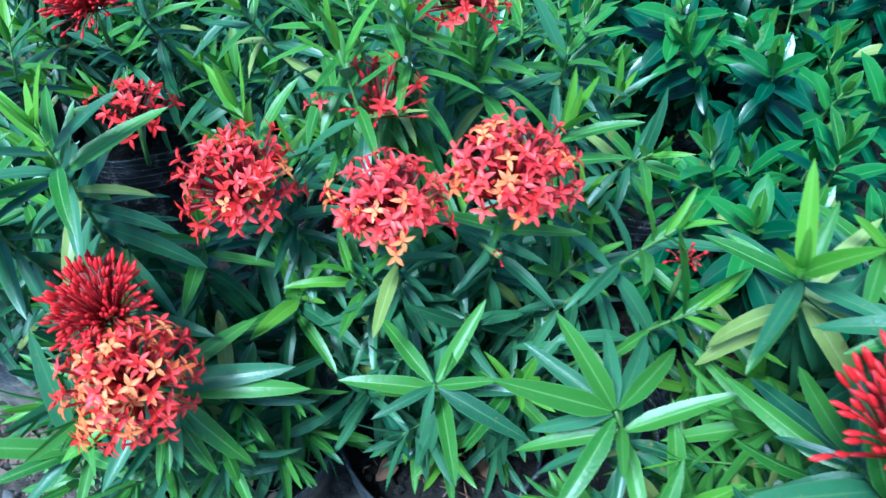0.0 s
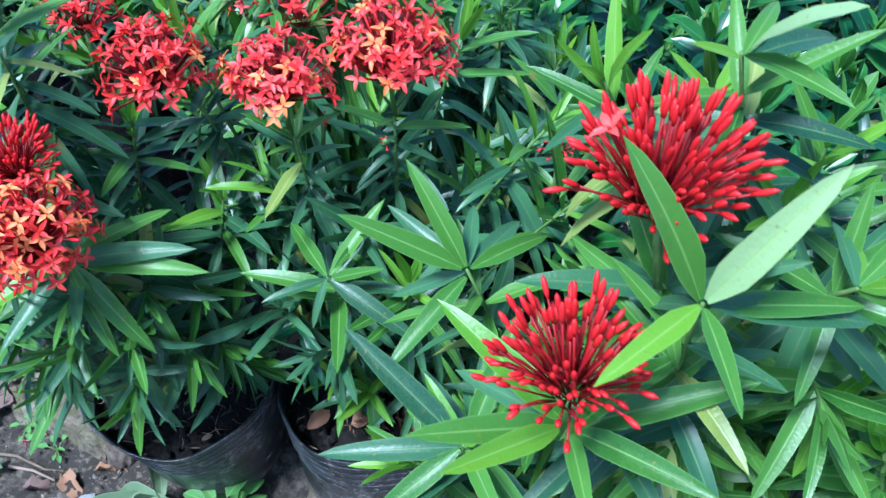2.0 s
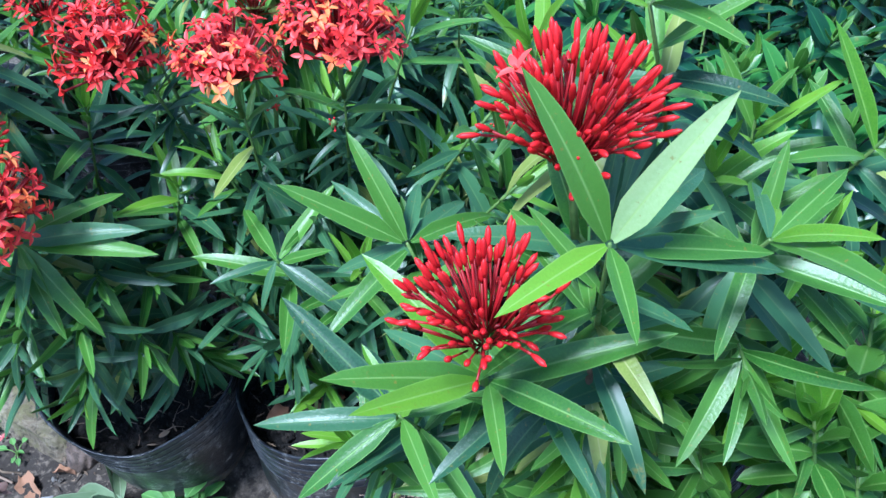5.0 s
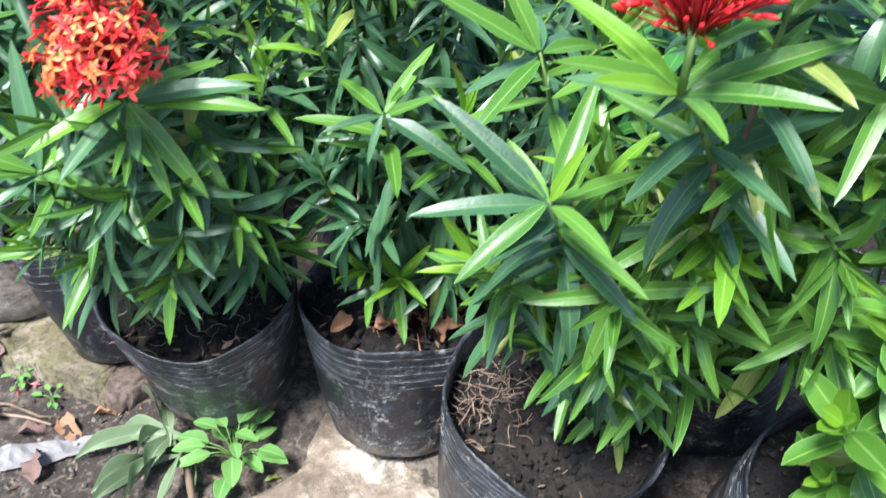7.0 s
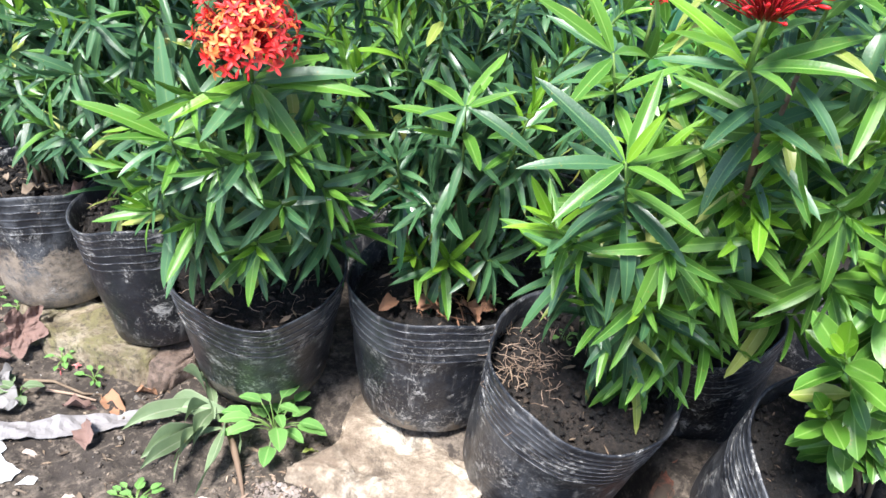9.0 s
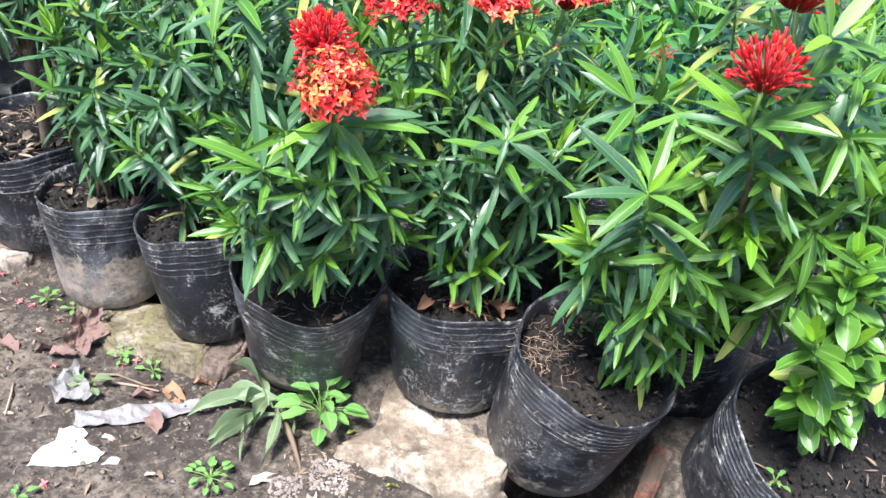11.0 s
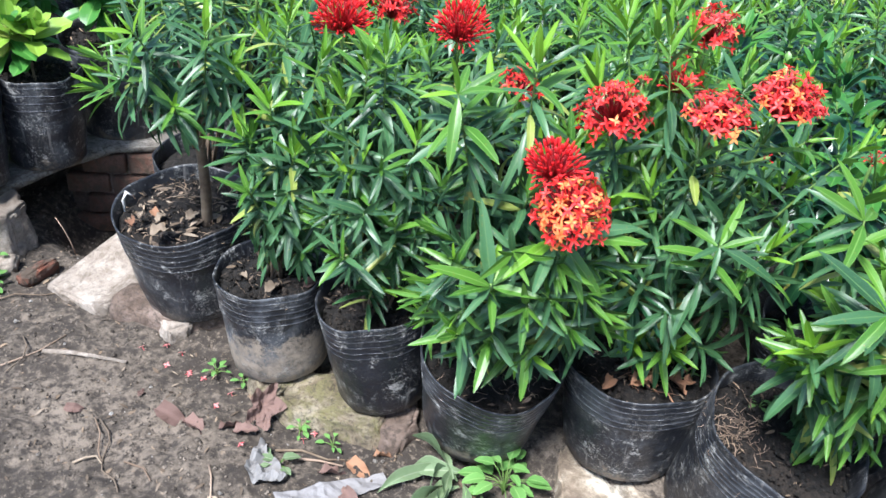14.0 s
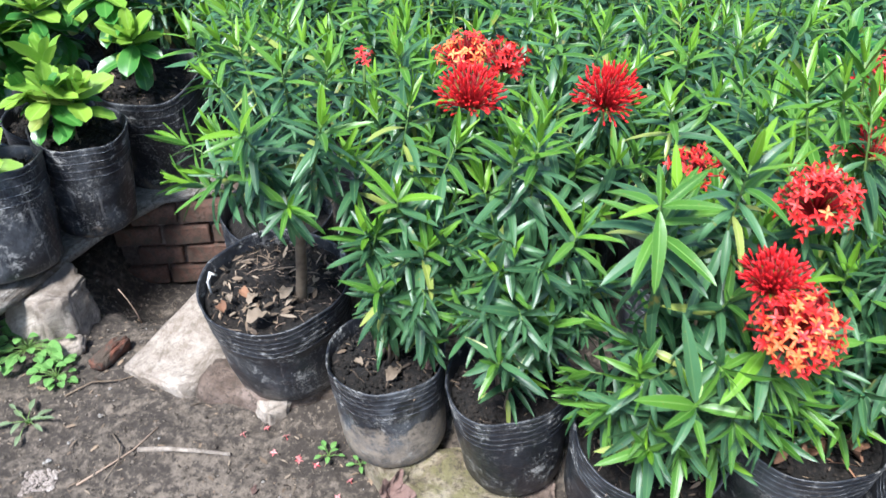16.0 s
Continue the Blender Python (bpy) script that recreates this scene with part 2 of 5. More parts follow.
PEBBLE = stone_material("pebble", (0.14, 0.12, 0.10), (0.28, 0.25, 0.22), (0.50, 0.47, 0.43), 0.0, 0.2)
WEED = leaf_material("weed_leaf", (0.10, 0.24, 0.06), (0.21, 0.41, 0.11), (0.30, 0.50, 0.16), 0.3)
WILT = leaf_material("wilted_leaf", (0.10, 0.155, 0.07), (0.20, 0.27, 0.14), (0.28, 0.32, 0.20), 0.2, 0.65)


# ---- mesh helpers ----
def unit(v):
    x, y, z = float(v[0]), float(v[1]), float(v[2])
    return np.array((x, y, z)) / max(math.sqrt(x * x + y * y + z * z), 1e-9)


def cross(a, b):
    ax, ay, az = float(a[0]), float(a[1]), float(a[2])
    bx, by, bz = float(b[0]), float(b[1]), float(b[2])
    return np.array((ay * bz - az * by, az * bx - ax * bz, ax * by - ay * bx))


def mesh_of(name, verts, faces, mats, smooth=True, uv=None, index=None):
    me = bpy.data.meshes.new(name)
    verts = np.asarray(verts, np.float32).reshape(-1, 3)
    sizes = np.array([len(f) for f in faces], np.int32)
    corners = np.concatenate([np.asarray(f, np.int32) for f in faces]) if len(set(sizes.tolist())) > 1 else np.asarray(faces, np.int32).ravel()
    me.vertices.add(len(verts))
    me.vertices.foreach_set("co", verts.ravel())
    me.loops.add(len(corners))
    me.loops.foreach_set("vertex_index", corners)
    me.polygons.add(len(sizes))
    me.polygons.foreach_set("loop_start", np.concatenate(([0], np.cumsum(sizes)[:-1])).astype(np.int32))
    me.update(calc_edges=True)
    for m in mats:
        me.materials.append(m)
    if uv is not None:
        lay = me.uv_layers.new(name="UVMap")
        loops = np.empty(len(me.loops), dtype=np.int32)
        me.loops.foreach_get("vertex_index", loops)
        lay.data.foreach_set("uv", np.asarray(uv, np.float32)[loops].ravel())
    if index is not None:
        me.polygons.foreach_set("material_index", np.asarray(index, np.int32))
    if smooth:
        me.shade_smooth()
    else:
        me.shade_flat()
    me.update()
    return me


def put(name, me, parent=None, label="", m=None, kind=""):
    ob = new(name, me)
    if parent is not None:
        ob.parent = parent
    if m is not None:
        ob.matrix_basis = m
    return tagged(ob, label=label, kind=kind)


def frame_of(p, along, up, size=1.0, wide=1.0):
    """A pose with y along and z as near to up as can be."""
    y = unit(along)
    x = cross(y, unit(up))
    if np.linalg.norm(x) < 1e-3:
        x = cross(y, (0.3, 0.9, 0.1))
    x = unit(x)
    z = cross(x, y)
    m = np.eye(4)
    m[:3, 0], m[:3, 1], m[:3, 2], m[:3, 3] = x * size * wide, y * size, z * size, p
    return m


def leaf_shape(nl, nw, width, bend, fold, twist=0.0, wave=0.0, blunt=0.0, spoon=0.0):
    """A blade of length 1 along y: points, faces and the coordinates across and along it."""
    vs, uv, fs = [], [], []
    for i in range(nl + 1):
        s = i / nl
        w = width * (math.sin(math.pi * min(1, (0.04 + 0.96 * s) ** (0.80 - 0.15 * blunt + spoon))) ** (0.85 - 0.3 * blunt) if s < 1 else 0.0)
        w = max(w, 0.0) * (0.25 + 0.75 * min(1, s * 5)) + (0.008 if s < 1 else 0.001)
        a = bend * s
        yy = math.sin(a) / bend if abs(bend) > 1e-3 else s
        zz = -(1 - math.cos(a)) / bend if abs(bend) > 1e-3 else 0.0
        for j in range(nw + 1):
            u = 2 * j / nw - 1
            x = u * w
            lift = fold * abs(u) * w + wave * math.sin(s * 17 + u * 2) * abs(u) * width
            th = twist * s
            x, l2 = x * math.cos(th) - lift * math.sin(th), x * math.sin(th) + lift * math.cos(th)
            vs.append((x, yy + l2 * math.sin(a), zz + l2 * math.cos(a)))
            uv.append((j / nw, s))
    for i in range(nl):
        for j in range(nw):
            a = i * (nw + 1) + j
            fs.append((a, a + 1, a + nw + 2, a + nw + 1))
    return np.array(vs), np.array(fs), np.array(uv)


BENDS = [(0.15, 0.35, 0.1), (0.45, 0.30, -0.15), (0.8, 0.25, 0.2), (1.2, 0.22, -0.1), (-0.25, 0.4, 0.05)]
FINE = [leaf_shape(8, 4, 0.075, b, f, t, 0.06, 0.75) for b, f, t in BENDS]
COARSE = [leaf_shape(4, 2, 0.076, b, f, t, 0, 0.6) for b, f, t in BENDS]
FINE_WIDE = [leaf_shape(8, 4, 0.180, b, f, t, 0.04, 1.0, 0.55) for b, f, t in BENDS]
COARSE_WIDE = [leaf_shape(5, 2, 0.160, b, f, t, 0, 0.9, 0.3) for b, f, t in BENDS]
FINE_ROUND = [leaf_shape(8, 4, 0.235, b, f, t, 0.06, 1.3, 0.75) for b, f, t in BENDS]
LEAF_MESH = {}


def leaf_mesh(k, mat, wide):
    key = (k, mat.name, wide)
    if key not in LEAF_MESH:
        v, f, u = (FINE_ROUND if wide == 2 else FINE_WIDE if wide else FINE)[k]
        LEAF_MESH[key] = mesh_of("leaf", v, f, [mat], uv=u)
    return LEAF_MESH[key]


def tube(points, radii, sides=6):
    pts = [np.asarray(p, float) for p in points]
    vs, fs = [], []
    ref = np.array((0.31, 0.77, 0.55))
    for i, p in enumerate(pts):
        d = unit(pts[min(i + 1, len(pts) - 1)] - pts[max(i - 1, 0)])
        x = unit(cross(d, ref))
        y = cross(d, x)
        for k in range(sides):
            a = 2 * math.pi * k / sides
            vs.append(p + radii[i] * (math.cos(a) * x + math.sin(a) * y))
    for i in range(len(pts) - 1):
        for k in range(sides):
            k2 = (k + 1) % sides
            fs.append((i * sides + k, i * sides + k2, (i + 1) * sides + k2, (i + 1) * sides + k))
    fs.append(tuple(range(sides))[::-1])
    fs.append(tuple((len(pts) - 1) * sides + k for k in range(sides)))
    return vs, fs


class Joined:
    """Collects many pieces for one mesh."""

    def __init__(self):
        self.v, self.f, self.u, self.i, self.n = [], [], [], [], 0

    def add(self, vs, fs, m=None, uv=None, mat=0):
        vs = np.asarray(vs, float)
        if m is not None:
            vs = vs @ m[:3, :3].T + m[:3, 3]
        self.v.append(vs)
        self.u.append(np.asarray(uv, float) if uv is not None else np.zeros((len(vs), 2)))
        if isinstance(fs, np.ndarray):
            self.f.extend((fs + self.n).tolist())
        else:
            self.f.extend([[a + self.n for a in f] for f in fs])
        self.i.extend([mat] * len(fs))
        self.n += len(vs)

    def mesh(self, name, mats, smooth=True):
        return mesh_of(name, np.concatenate(self.v), self.f, mats, smooth, np.concatenate(self.u), self.i)


# ---- florets ----
def star(petal, width, tilt, skew=0.0):
    """Four pointed petals at the end of a tube of length 1."""
    vs, fs = [], []
    for q in range(4):
        a = q * math.pi / 2 + 0.15 * math.sin(q * 2.1 + skew)
        rise = tilt + 0.22 * math.sin(q * 1.7 + 3 * skew)
        prof = [(0.012, 0.010), (petal * 0.30, width), (petal * 0.62, width * 0.80), (petal * 0.85, width * 0.38), (petal, 0.002)]
        b = len(vs)
        for r, w in prof:
            h = rise * r - 0.35 * r * r / petal
            for e in (-1, 0, 1):
                x, y = r, e * w
                vs.append((x * math.cos(a) - y * math.sin(a), 1 + h + abs(e) * w * 0.45, x * math.sin(a) + y * math.cos(a)))
        for i in range(4):
            for j in range(2):
                fs.append((b + i * 3 + j, b + i * 3 + j + 1, b + i * 3 + j + 4, b + i * 3 + j + 3))
    return vs, fs


def floret_mesh(kind):
    """A floret of length 1 along y."""
    j = Joined()
    if kind == "bud":
        pts = [(0, s, 0) for s in (0, 0.40, 0.78, 0.84, 0.90, 0.96, 1.0)]
        v, f = tube(pts[:3], (0.012, 0.011, 0.014), 5)
        j.add(v, f, mat=0)
        v, f = tube(pts[2:], (0.015, 0.028, 0.033, 0.027, 0.006), 7)
        j.add(v, f, mat=1)
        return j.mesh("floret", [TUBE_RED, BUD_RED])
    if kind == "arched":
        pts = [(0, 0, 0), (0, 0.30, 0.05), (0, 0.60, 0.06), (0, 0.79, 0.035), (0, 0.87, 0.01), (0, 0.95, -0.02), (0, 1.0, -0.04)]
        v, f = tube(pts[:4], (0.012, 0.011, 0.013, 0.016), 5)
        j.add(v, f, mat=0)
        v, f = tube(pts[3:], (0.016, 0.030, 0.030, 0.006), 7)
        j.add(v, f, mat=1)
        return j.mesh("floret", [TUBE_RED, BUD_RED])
    v, f = tube([(0, 0, 0), (0, 0.5, 0), (0.01, 1, 0)], (0.016, 0.018, 0.026), 5)
    j.add(v, f, mat=0)
    v, f = star(0.200, 0.041, {"orange": 0.35, "coral": 0.6, "red": 0.9}[kind], len(kind))
    j.add(v, f, mat=1)
    v, f = tube([(0, 1.0, 0), (0.01, 1.07, 0.01)], (0.016, 0.010), 4)
    j.add(v, f, mat=1)
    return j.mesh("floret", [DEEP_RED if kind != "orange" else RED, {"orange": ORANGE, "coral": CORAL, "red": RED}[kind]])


FLORET = {k: floret_mesh(k) for k in ("bud", "arched", "orange", "coral", "red")}


def flower_head(plant, centre, axis, radius, count, mixture, seed, label, spread=1.75, foot=None):
    """A domed cluster of florets; mixture gives the share of each kind."""
    rng = random.Random(seed)
    axis = unit(axis)
    radius = radius * (0.93 if mixture[0][0] == "bud" else 0.86)
    budding = mixture[0][0] == "bud"
    base = np.asarray(centre, float) - axis * radius * 0.80
    j = Joined()
    foot = np.asarray(foot, float) if foot is not None else base - axis * 0.05
    v, f = tube([foot, (foot + base) / 2 + axis * 0.004, base + axis * 0.012], (0.0026, 0.0024, 0.003), 6)
    j.add(v, f, mat=0)
    ref = unit(cross(axis, (0.2, 0.4, 0.9)))
    ref2 = cross(axis, ref)
    for k in range(9):
        a = k * 2.4
        d = unit(axis + 0.9 * (math.cos(a) * ref + math.sin(a) * ref2) * (0.4 + 0.6 * (k % 3) / 2))
        v, f = tube([base + axis * 0.008, base + d * radius * 0.45], (0.0016, 0.0010), 5)
        j.add(v, f, mat=1)
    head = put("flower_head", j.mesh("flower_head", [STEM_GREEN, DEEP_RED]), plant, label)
    kinds = [k for k, w in mixture for _ in range(int(w * 100))]
    for k in range(count):
        c = 1 - (1 - math.cos(spread)) * ((k + 0.5) / count)
        th = math.acos(max(-1, min(1, c))) + rng.uniform(-0.09, 0.09)
        a = k * 2.39996 + rng.uniform(-0.25, 0.25)
        d = math.cos(th) * axis + math.sin(th) * (math.cos(a) * ref + math.sin(a) * ref2)
        tip = np.asarray(centre, float) - axis * 0.30 * radius + d * radius * rng.choice((0.70, 0.86, 0.96, 1.02, 1.12, 1.2)) * rng.uniform(0.93, 1.07)
        lateral = d - axis * float(np.dot(d, axis))
        if budding:
            tip = np.asarray(centre, float) - axis * 0.22 * radius + d * radius * rng.choice((0.80, 0.92, 1.0, 1.06, 1.14)) * rng.uniform(0.94, 1.06)
            start = base + axis * (0.010 - 0.006 * math.sin(th)) + lateral * radius * rng.uniform(0.10, 0.34)
        else:
            start = base + axis * 0.006 + d * radius * 0.10
        m = frame_of(start, tip - start, axis, np.linalg.norm(tip - start))
        lean = Matrix.Rotation(rng.gauss(0, 0.16), 4, "X") @ Matrix.Rotation(rng.gauss(0, 0.16), 4, "Z")
        spin = Matrix.Rotation(rng.uniform(0, 6.28), 4, "Y")
        sort = rng.choice(kinds)
        if sort == "bud" and th > 1.0 and rng.random() < 0.6:
            sort, spin = "arched", Matrix.Identity(4)
        ob = put("floret", FLORET[sort], head)
        thick = 0.050 / max(np.linalg.norm(tip - start), 0.02)
        ob.matrix_basis = Matrix(m) @ lean @ spin @ Matrix.Diagonal((thick, 1, thick, 1))
    return head


# ---- shoots and leaves ----
def bezier(a, b, c, n):
    return [np.asarray(a) * (1 - s) ** 2 + 2 * np.asarray(b) * s * (1 - s) + np.asarray(c) * s * s for s in np.linspace(0, 1, n)]


def leafy_shoot(plant, base, tip, rng, start=0.3, gap=0.021, size=0.092, fine=True, crown=3, lean=(0, 0, 0), wide=False, thick=0.0035,
                mats=None, droop=1.0, bare_top=False, skip=0, hand=(), hang=0.0):
    """A stem from base to tip with opposite pairs of leaves, a part of the plant; its leaves are its own pieces."""
    base, tip = np.asarray(base, float), np.asarray(tip, float)
    length = np.linalg.norm(tip - base)
    knee = base + (tip - base) * 0.5 + np.array((0, 0, 0.12 * length)) + np.asarray(lean) + np.array([rng.uniform(-0.02, 0.02), rng.uniform(-0.02, 0.02), 0])
    pts = bezier(base, knee, tip, 9)
    j = Joined()
    v, f = tube(pts[:5], [thick * (1 - 0.08 * i) for i in range(5)], 6)
    j.add(v, f, mat=0)
    v, f = tube(pts[4:], [thick * (0.68 - 0.09 * i) for i in range(5)], 6)
    j.add(v, f, mat=1)
    old, mid, young = mats or (LEAF_OLD, LEAF_MID, LEAF_NEW)
    n = max(3, int(length * (1 - start) / (gap * (0.80 if fine else 1.0))))
    leaves = []
    turn = rng.uniform(0, math.pi)
    for k in range(n + 1):
        s = start + (1 - start) * k / n
        q = s * 8
        i = min(int(q), 7)
        p = pts[i] + (pts[i + 1] - pts[i]) * (q - i)
        axis = unit(pts[i + 1] - pts[i])
        x = unit(cross(axis, (0.13, 0.55, 0.82)))
        y = cross(axis, x)
        from_top = n - k
        if bare_top and from_top < 1 or from_top < skip:
            continue
        open_angle = min(0.26 + 0.23 * from_top, 1.5) + rng.uniform(-0.22, 0.22)
        if from_top > 5:
            open_angle += droop * min(0.11 * (from_top - 5), 0.85)
        scale = (0.84 if fine else 0.90) * size * (1.0, 1.08, 1.0)[k % 3] * rng.uniform(0.70, 1.14) * min(1.0, 0.62 + 0.17 * from_top)
        for side in (0, math.pi):
            if from_top > 4 and rng.random() < 0.10:
                continue
            a = turn + k * (math.pi / 2 + 0.12) + side + rng.uniform(-0.25, 0.25)
            out = math.cos(a) * x + math.sin(a) * y
            d = math.cos(open_angle) * axis + math.sin(open_angle) * out
            d = unit(d + np.array((0, 0, -hang * min(1.0, from_top / 5))))
            up = math.sin(open_angle) * axis - math.cos(open_angle) * out
            if from_top > 2:
                up = unit(up + 0.5 * np.array((0, 0, 1.0)) + np.array([rng.uniform(-0.3, 0.3) for _ in range(3)]))
            bend = 4 if from_top < 2 and rng.random() < 0.3 else min(3, max(0, int(rng.gauss(0.6 + 0.13 * from_top * droop, 0.7))))
            m = frame_of(p, d, up, scale * rng.uniform(0.9, 1.1), rng.uniform(0.85, 1.15))
            mat = young if from_top < crown and rng.random() < 0.85 else (mid if from_top < crown + 3 and rng.random() < 0.7 else old)
            if from_top > 4 and rng.random() < 0.065:
                mat = LEAF_YELLOW
            leaves.append((bend, mat, m, from_top))
    if fine:
        for end, kind in hand:
            end = np.asarray(end, float)
            foot = tip + (end - tip) * 0.04 - unit(tip - pts[-2]) * rng.uniform(0.0, 0.006)
            way = end - foot
            mat = {"o": old, "m": mid, "y": young, "p": LEAF_PALE}[kind]
            m = frame_of(foot, way + 0.10 * np.linalg.norm(way) * np.array((0, 0, 1.0)), (0, -0.65, 1.0), np.linalg.norm(way) * 1.02, rng.uniform(0.95, 1.10))
            leaves.append((rng.choice((0, 1, 1)), mat, m, 0))
        stem = put("shoot", j.mesh("shoot", [STEM_WOOD, STEM_GREEN]), plant)
        inner = Joined()
        names = [old, mid, young, LEAF_YELLOW, LEAF_PALE]
        for bend, mat, m, below in leaves:
            if below > 5:
                v, f, u = (FINE_ROUND if wide == 2 else FINE_WIDE if wide else FINE)[bend]
                inner.add(v, f, m, u, names.index(mat))
            else:
                put("leaf", leaf_mesh(bend, mat, wide), stem, m=Matrix(m))
        if inner.n:
            put("lower_foliage", inner.mesh("lower_foliage", names), stem, kind="stuff")
        return stem
    names = [old, mid, young, LEAF_YELLOW]
    for bend, mat, m, below in leaves:
        v, f, u = (COARSE_WIDE if wide else COARSE)[bend]
        j.add(v, f, m, u, 2 + names.index(mat))
    return put("shoot", j.mesh("shoot", [STEM_WOOD, STEM_GREEN, *names]), plant, kind="stuff")


# ---- grow bags ----
def grow_bag(plant, bottom, top, r_top, r_bot, seed, mat=BAG, soil=0.045, creases=5, wobble=0.02, fine=True):
    """A black plastic grow bag with a creased collar and its soil."""
    rng = random.Random(seed)
    bottom, top = np.asarray(bottom, float), np.asarray(top, float)
    axis = unit(top - bottom)
    h = np.linalg.norm(top - bottom)
    x = unit(cross(axis, (0, 1, 0)))
    y = cross(axis, x)
    seg = 56
    ph = [rng.uniform(0, 6.28) for _ in range(6)]

    def ring(s, r):
        a = np.arange(seg) * 2 * math.pi / seg
        w = 1 + wobble * (np.sin(2 * a + ph[0]) * s + 0.6 * np.sin(3 * a + ph[1] + 2 * s) + 0.35 * np.sin(5 * a + ph[2] + 3 * s) + 0.2 * np.sin(11 * a + ph[3] + 5 * s))
        dz = 0.006 * s * (np.sin(2 * a + ph[4]) + 0.6 * np.sin(5 * a + ph[5]))
        return bottom + np.outer(s * h + dz, axis) + (r * w)[:, None] * (np.outer(np.cos(a), x) + np.outer(np.sin(a), y))

    def radius(s):
        return r_bot + (r_top - r_bot) * s ** 0.8

    levels = [(0.0, r_bot * 0.80), (0.012, r_bot * 0.93), (0.05, radius(0.05))]
    levels += [(s, radius(s) * (1 + 0.012 * math.sin(9 * s + ph[1]))) for s in (0.15, 0.28, 0.42, 0.56, 0.66)]
    lines = []
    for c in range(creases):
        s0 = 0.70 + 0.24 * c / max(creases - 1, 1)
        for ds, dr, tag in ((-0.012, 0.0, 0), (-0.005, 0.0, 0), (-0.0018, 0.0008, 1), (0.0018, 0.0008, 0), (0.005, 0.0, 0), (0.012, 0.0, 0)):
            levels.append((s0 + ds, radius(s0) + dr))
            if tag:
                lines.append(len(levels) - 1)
    levels += [(0.975, radius(0.975)), (1.0, r_top + 0.001), (1.003, r_top - 0.0015), (0.985, r_top - 0.004)]
    levels += [(s, radius(s) - 0.004) for s in (0.85, 0.72)]
    vs = [v for s, r in levels for v in ring(s, r)]
    fs, idx = [], []
    for i in range(len(levels) - 1):
        for k in range(seg):
            k2 = (k + 1) % seg
            fs.append((i * seg + k, i * seg + k2, (i + 1) * seg + k2, (i + 1) * seg + k))
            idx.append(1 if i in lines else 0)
    fs.append(tuple(range(seg))[::-1])
    idx.append(0)
    inv = Matrix.Translation(bottom)
    vs = [v - bottom for v in vs]
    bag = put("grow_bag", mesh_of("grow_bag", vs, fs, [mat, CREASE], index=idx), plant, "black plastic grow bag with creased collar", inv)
    level = 1 - soil / h
    rings, around = (16, 60) if fine else (5, 20)
    sv, sf = [bottom + axis * (level * h + 0.012)], []
    for q in range(1, rings + 1):
        rr = (radius(level) - 0.0045) * q / rings
        for k in range(around):
            a = 2 * math.pi * k / around
            w = 1 + wobble * (math.sin(2 * a + ph[0]) * level + 0.6 * math.sin(3 * a + ph[1] + 2 * level) + 0.35 * math.sin(5 * a + ph[2] + 3 * level)) * q / rings
            p = bottom + rr * w * (math.cos(a) * x + math.sin(a) * y)
            z = level * h + 0.012 * (1 - (q / rings) ** 2) + 0.012 * noise.noise(Vector(p * 28)) + 0.009 * noise.noise(Vector(p * 75)) + 0.005 * noise.noise(Vector(p * 150))
            sv.append(p + axis * z)
    for k in range(around):
        sf.append((0, 1 + k, 1 + (k + 1) % around))
    for q in range(rings - 1):
        for k in range(around):
            a, b = 1 + q * around + k, 1 + q * around + (k + 1) % around
            sf.append((a, a + around, b + around, b))
    put("soil", mesh_of("soil", sv, sf, [SOIL]), plant, "dark crumbly potting soil")
    return bottom + axis * level * h, axis, radius(level)


PEBBLE_V = np.array([(0, 0, 1), (0.9, 0, 0.1), (0.2, 0.85, 0), (-0.75, 0.5, 0.1), (-0.7, -0.6, 0), (0.25, -0.9, 0.1), (0, 0, -0.6)])
PEBBLE_F = [(0, 1, 2), (0, 2, 3), (0, 3, 4), (0, 4, 5), (0, 5, 1), (6, 2, 1), (6, 3, 2), (6, 4, 3), (6, 5, 4), (6, 1, 5)]


def clods(plant, centre, axis, radius, seed, count=620, size=0.0040):
    """Crumbs of soil on the surface in a bag."""
    rng = random.Random(seed)
    j = Joined()
    x = unit(cross(axis, (0, 1, 0)))
    y = cross(axis, x)
    for _ in range(count):
        a, r = rng.uniform(0, 6.28), radius * math.sqrt(rng.random()) * 0.96
        sc = size * (0.4 + 1.3 * rng.random() ** 3)
        p = centre + r * (math.cos(a) * x + math.sin(a) * y) + axis * (0.006 + 0.011 * (1 - (r / radius) ** 2) + rng.uniform(-0.002, 0.004))
        v = PEBBLE_V * np.array([rng.uniform(0.6, 1.3) for _ in range(3)])
        j.add(v, PEBBLE_F, frame_of(p, (math.cos(a * 3), math.sin(a * 3), 0.2), axis, sc))
    put("soil_crumb", j.mesh("soil_crumb", [CLOD], False), plant, kind="stuff")


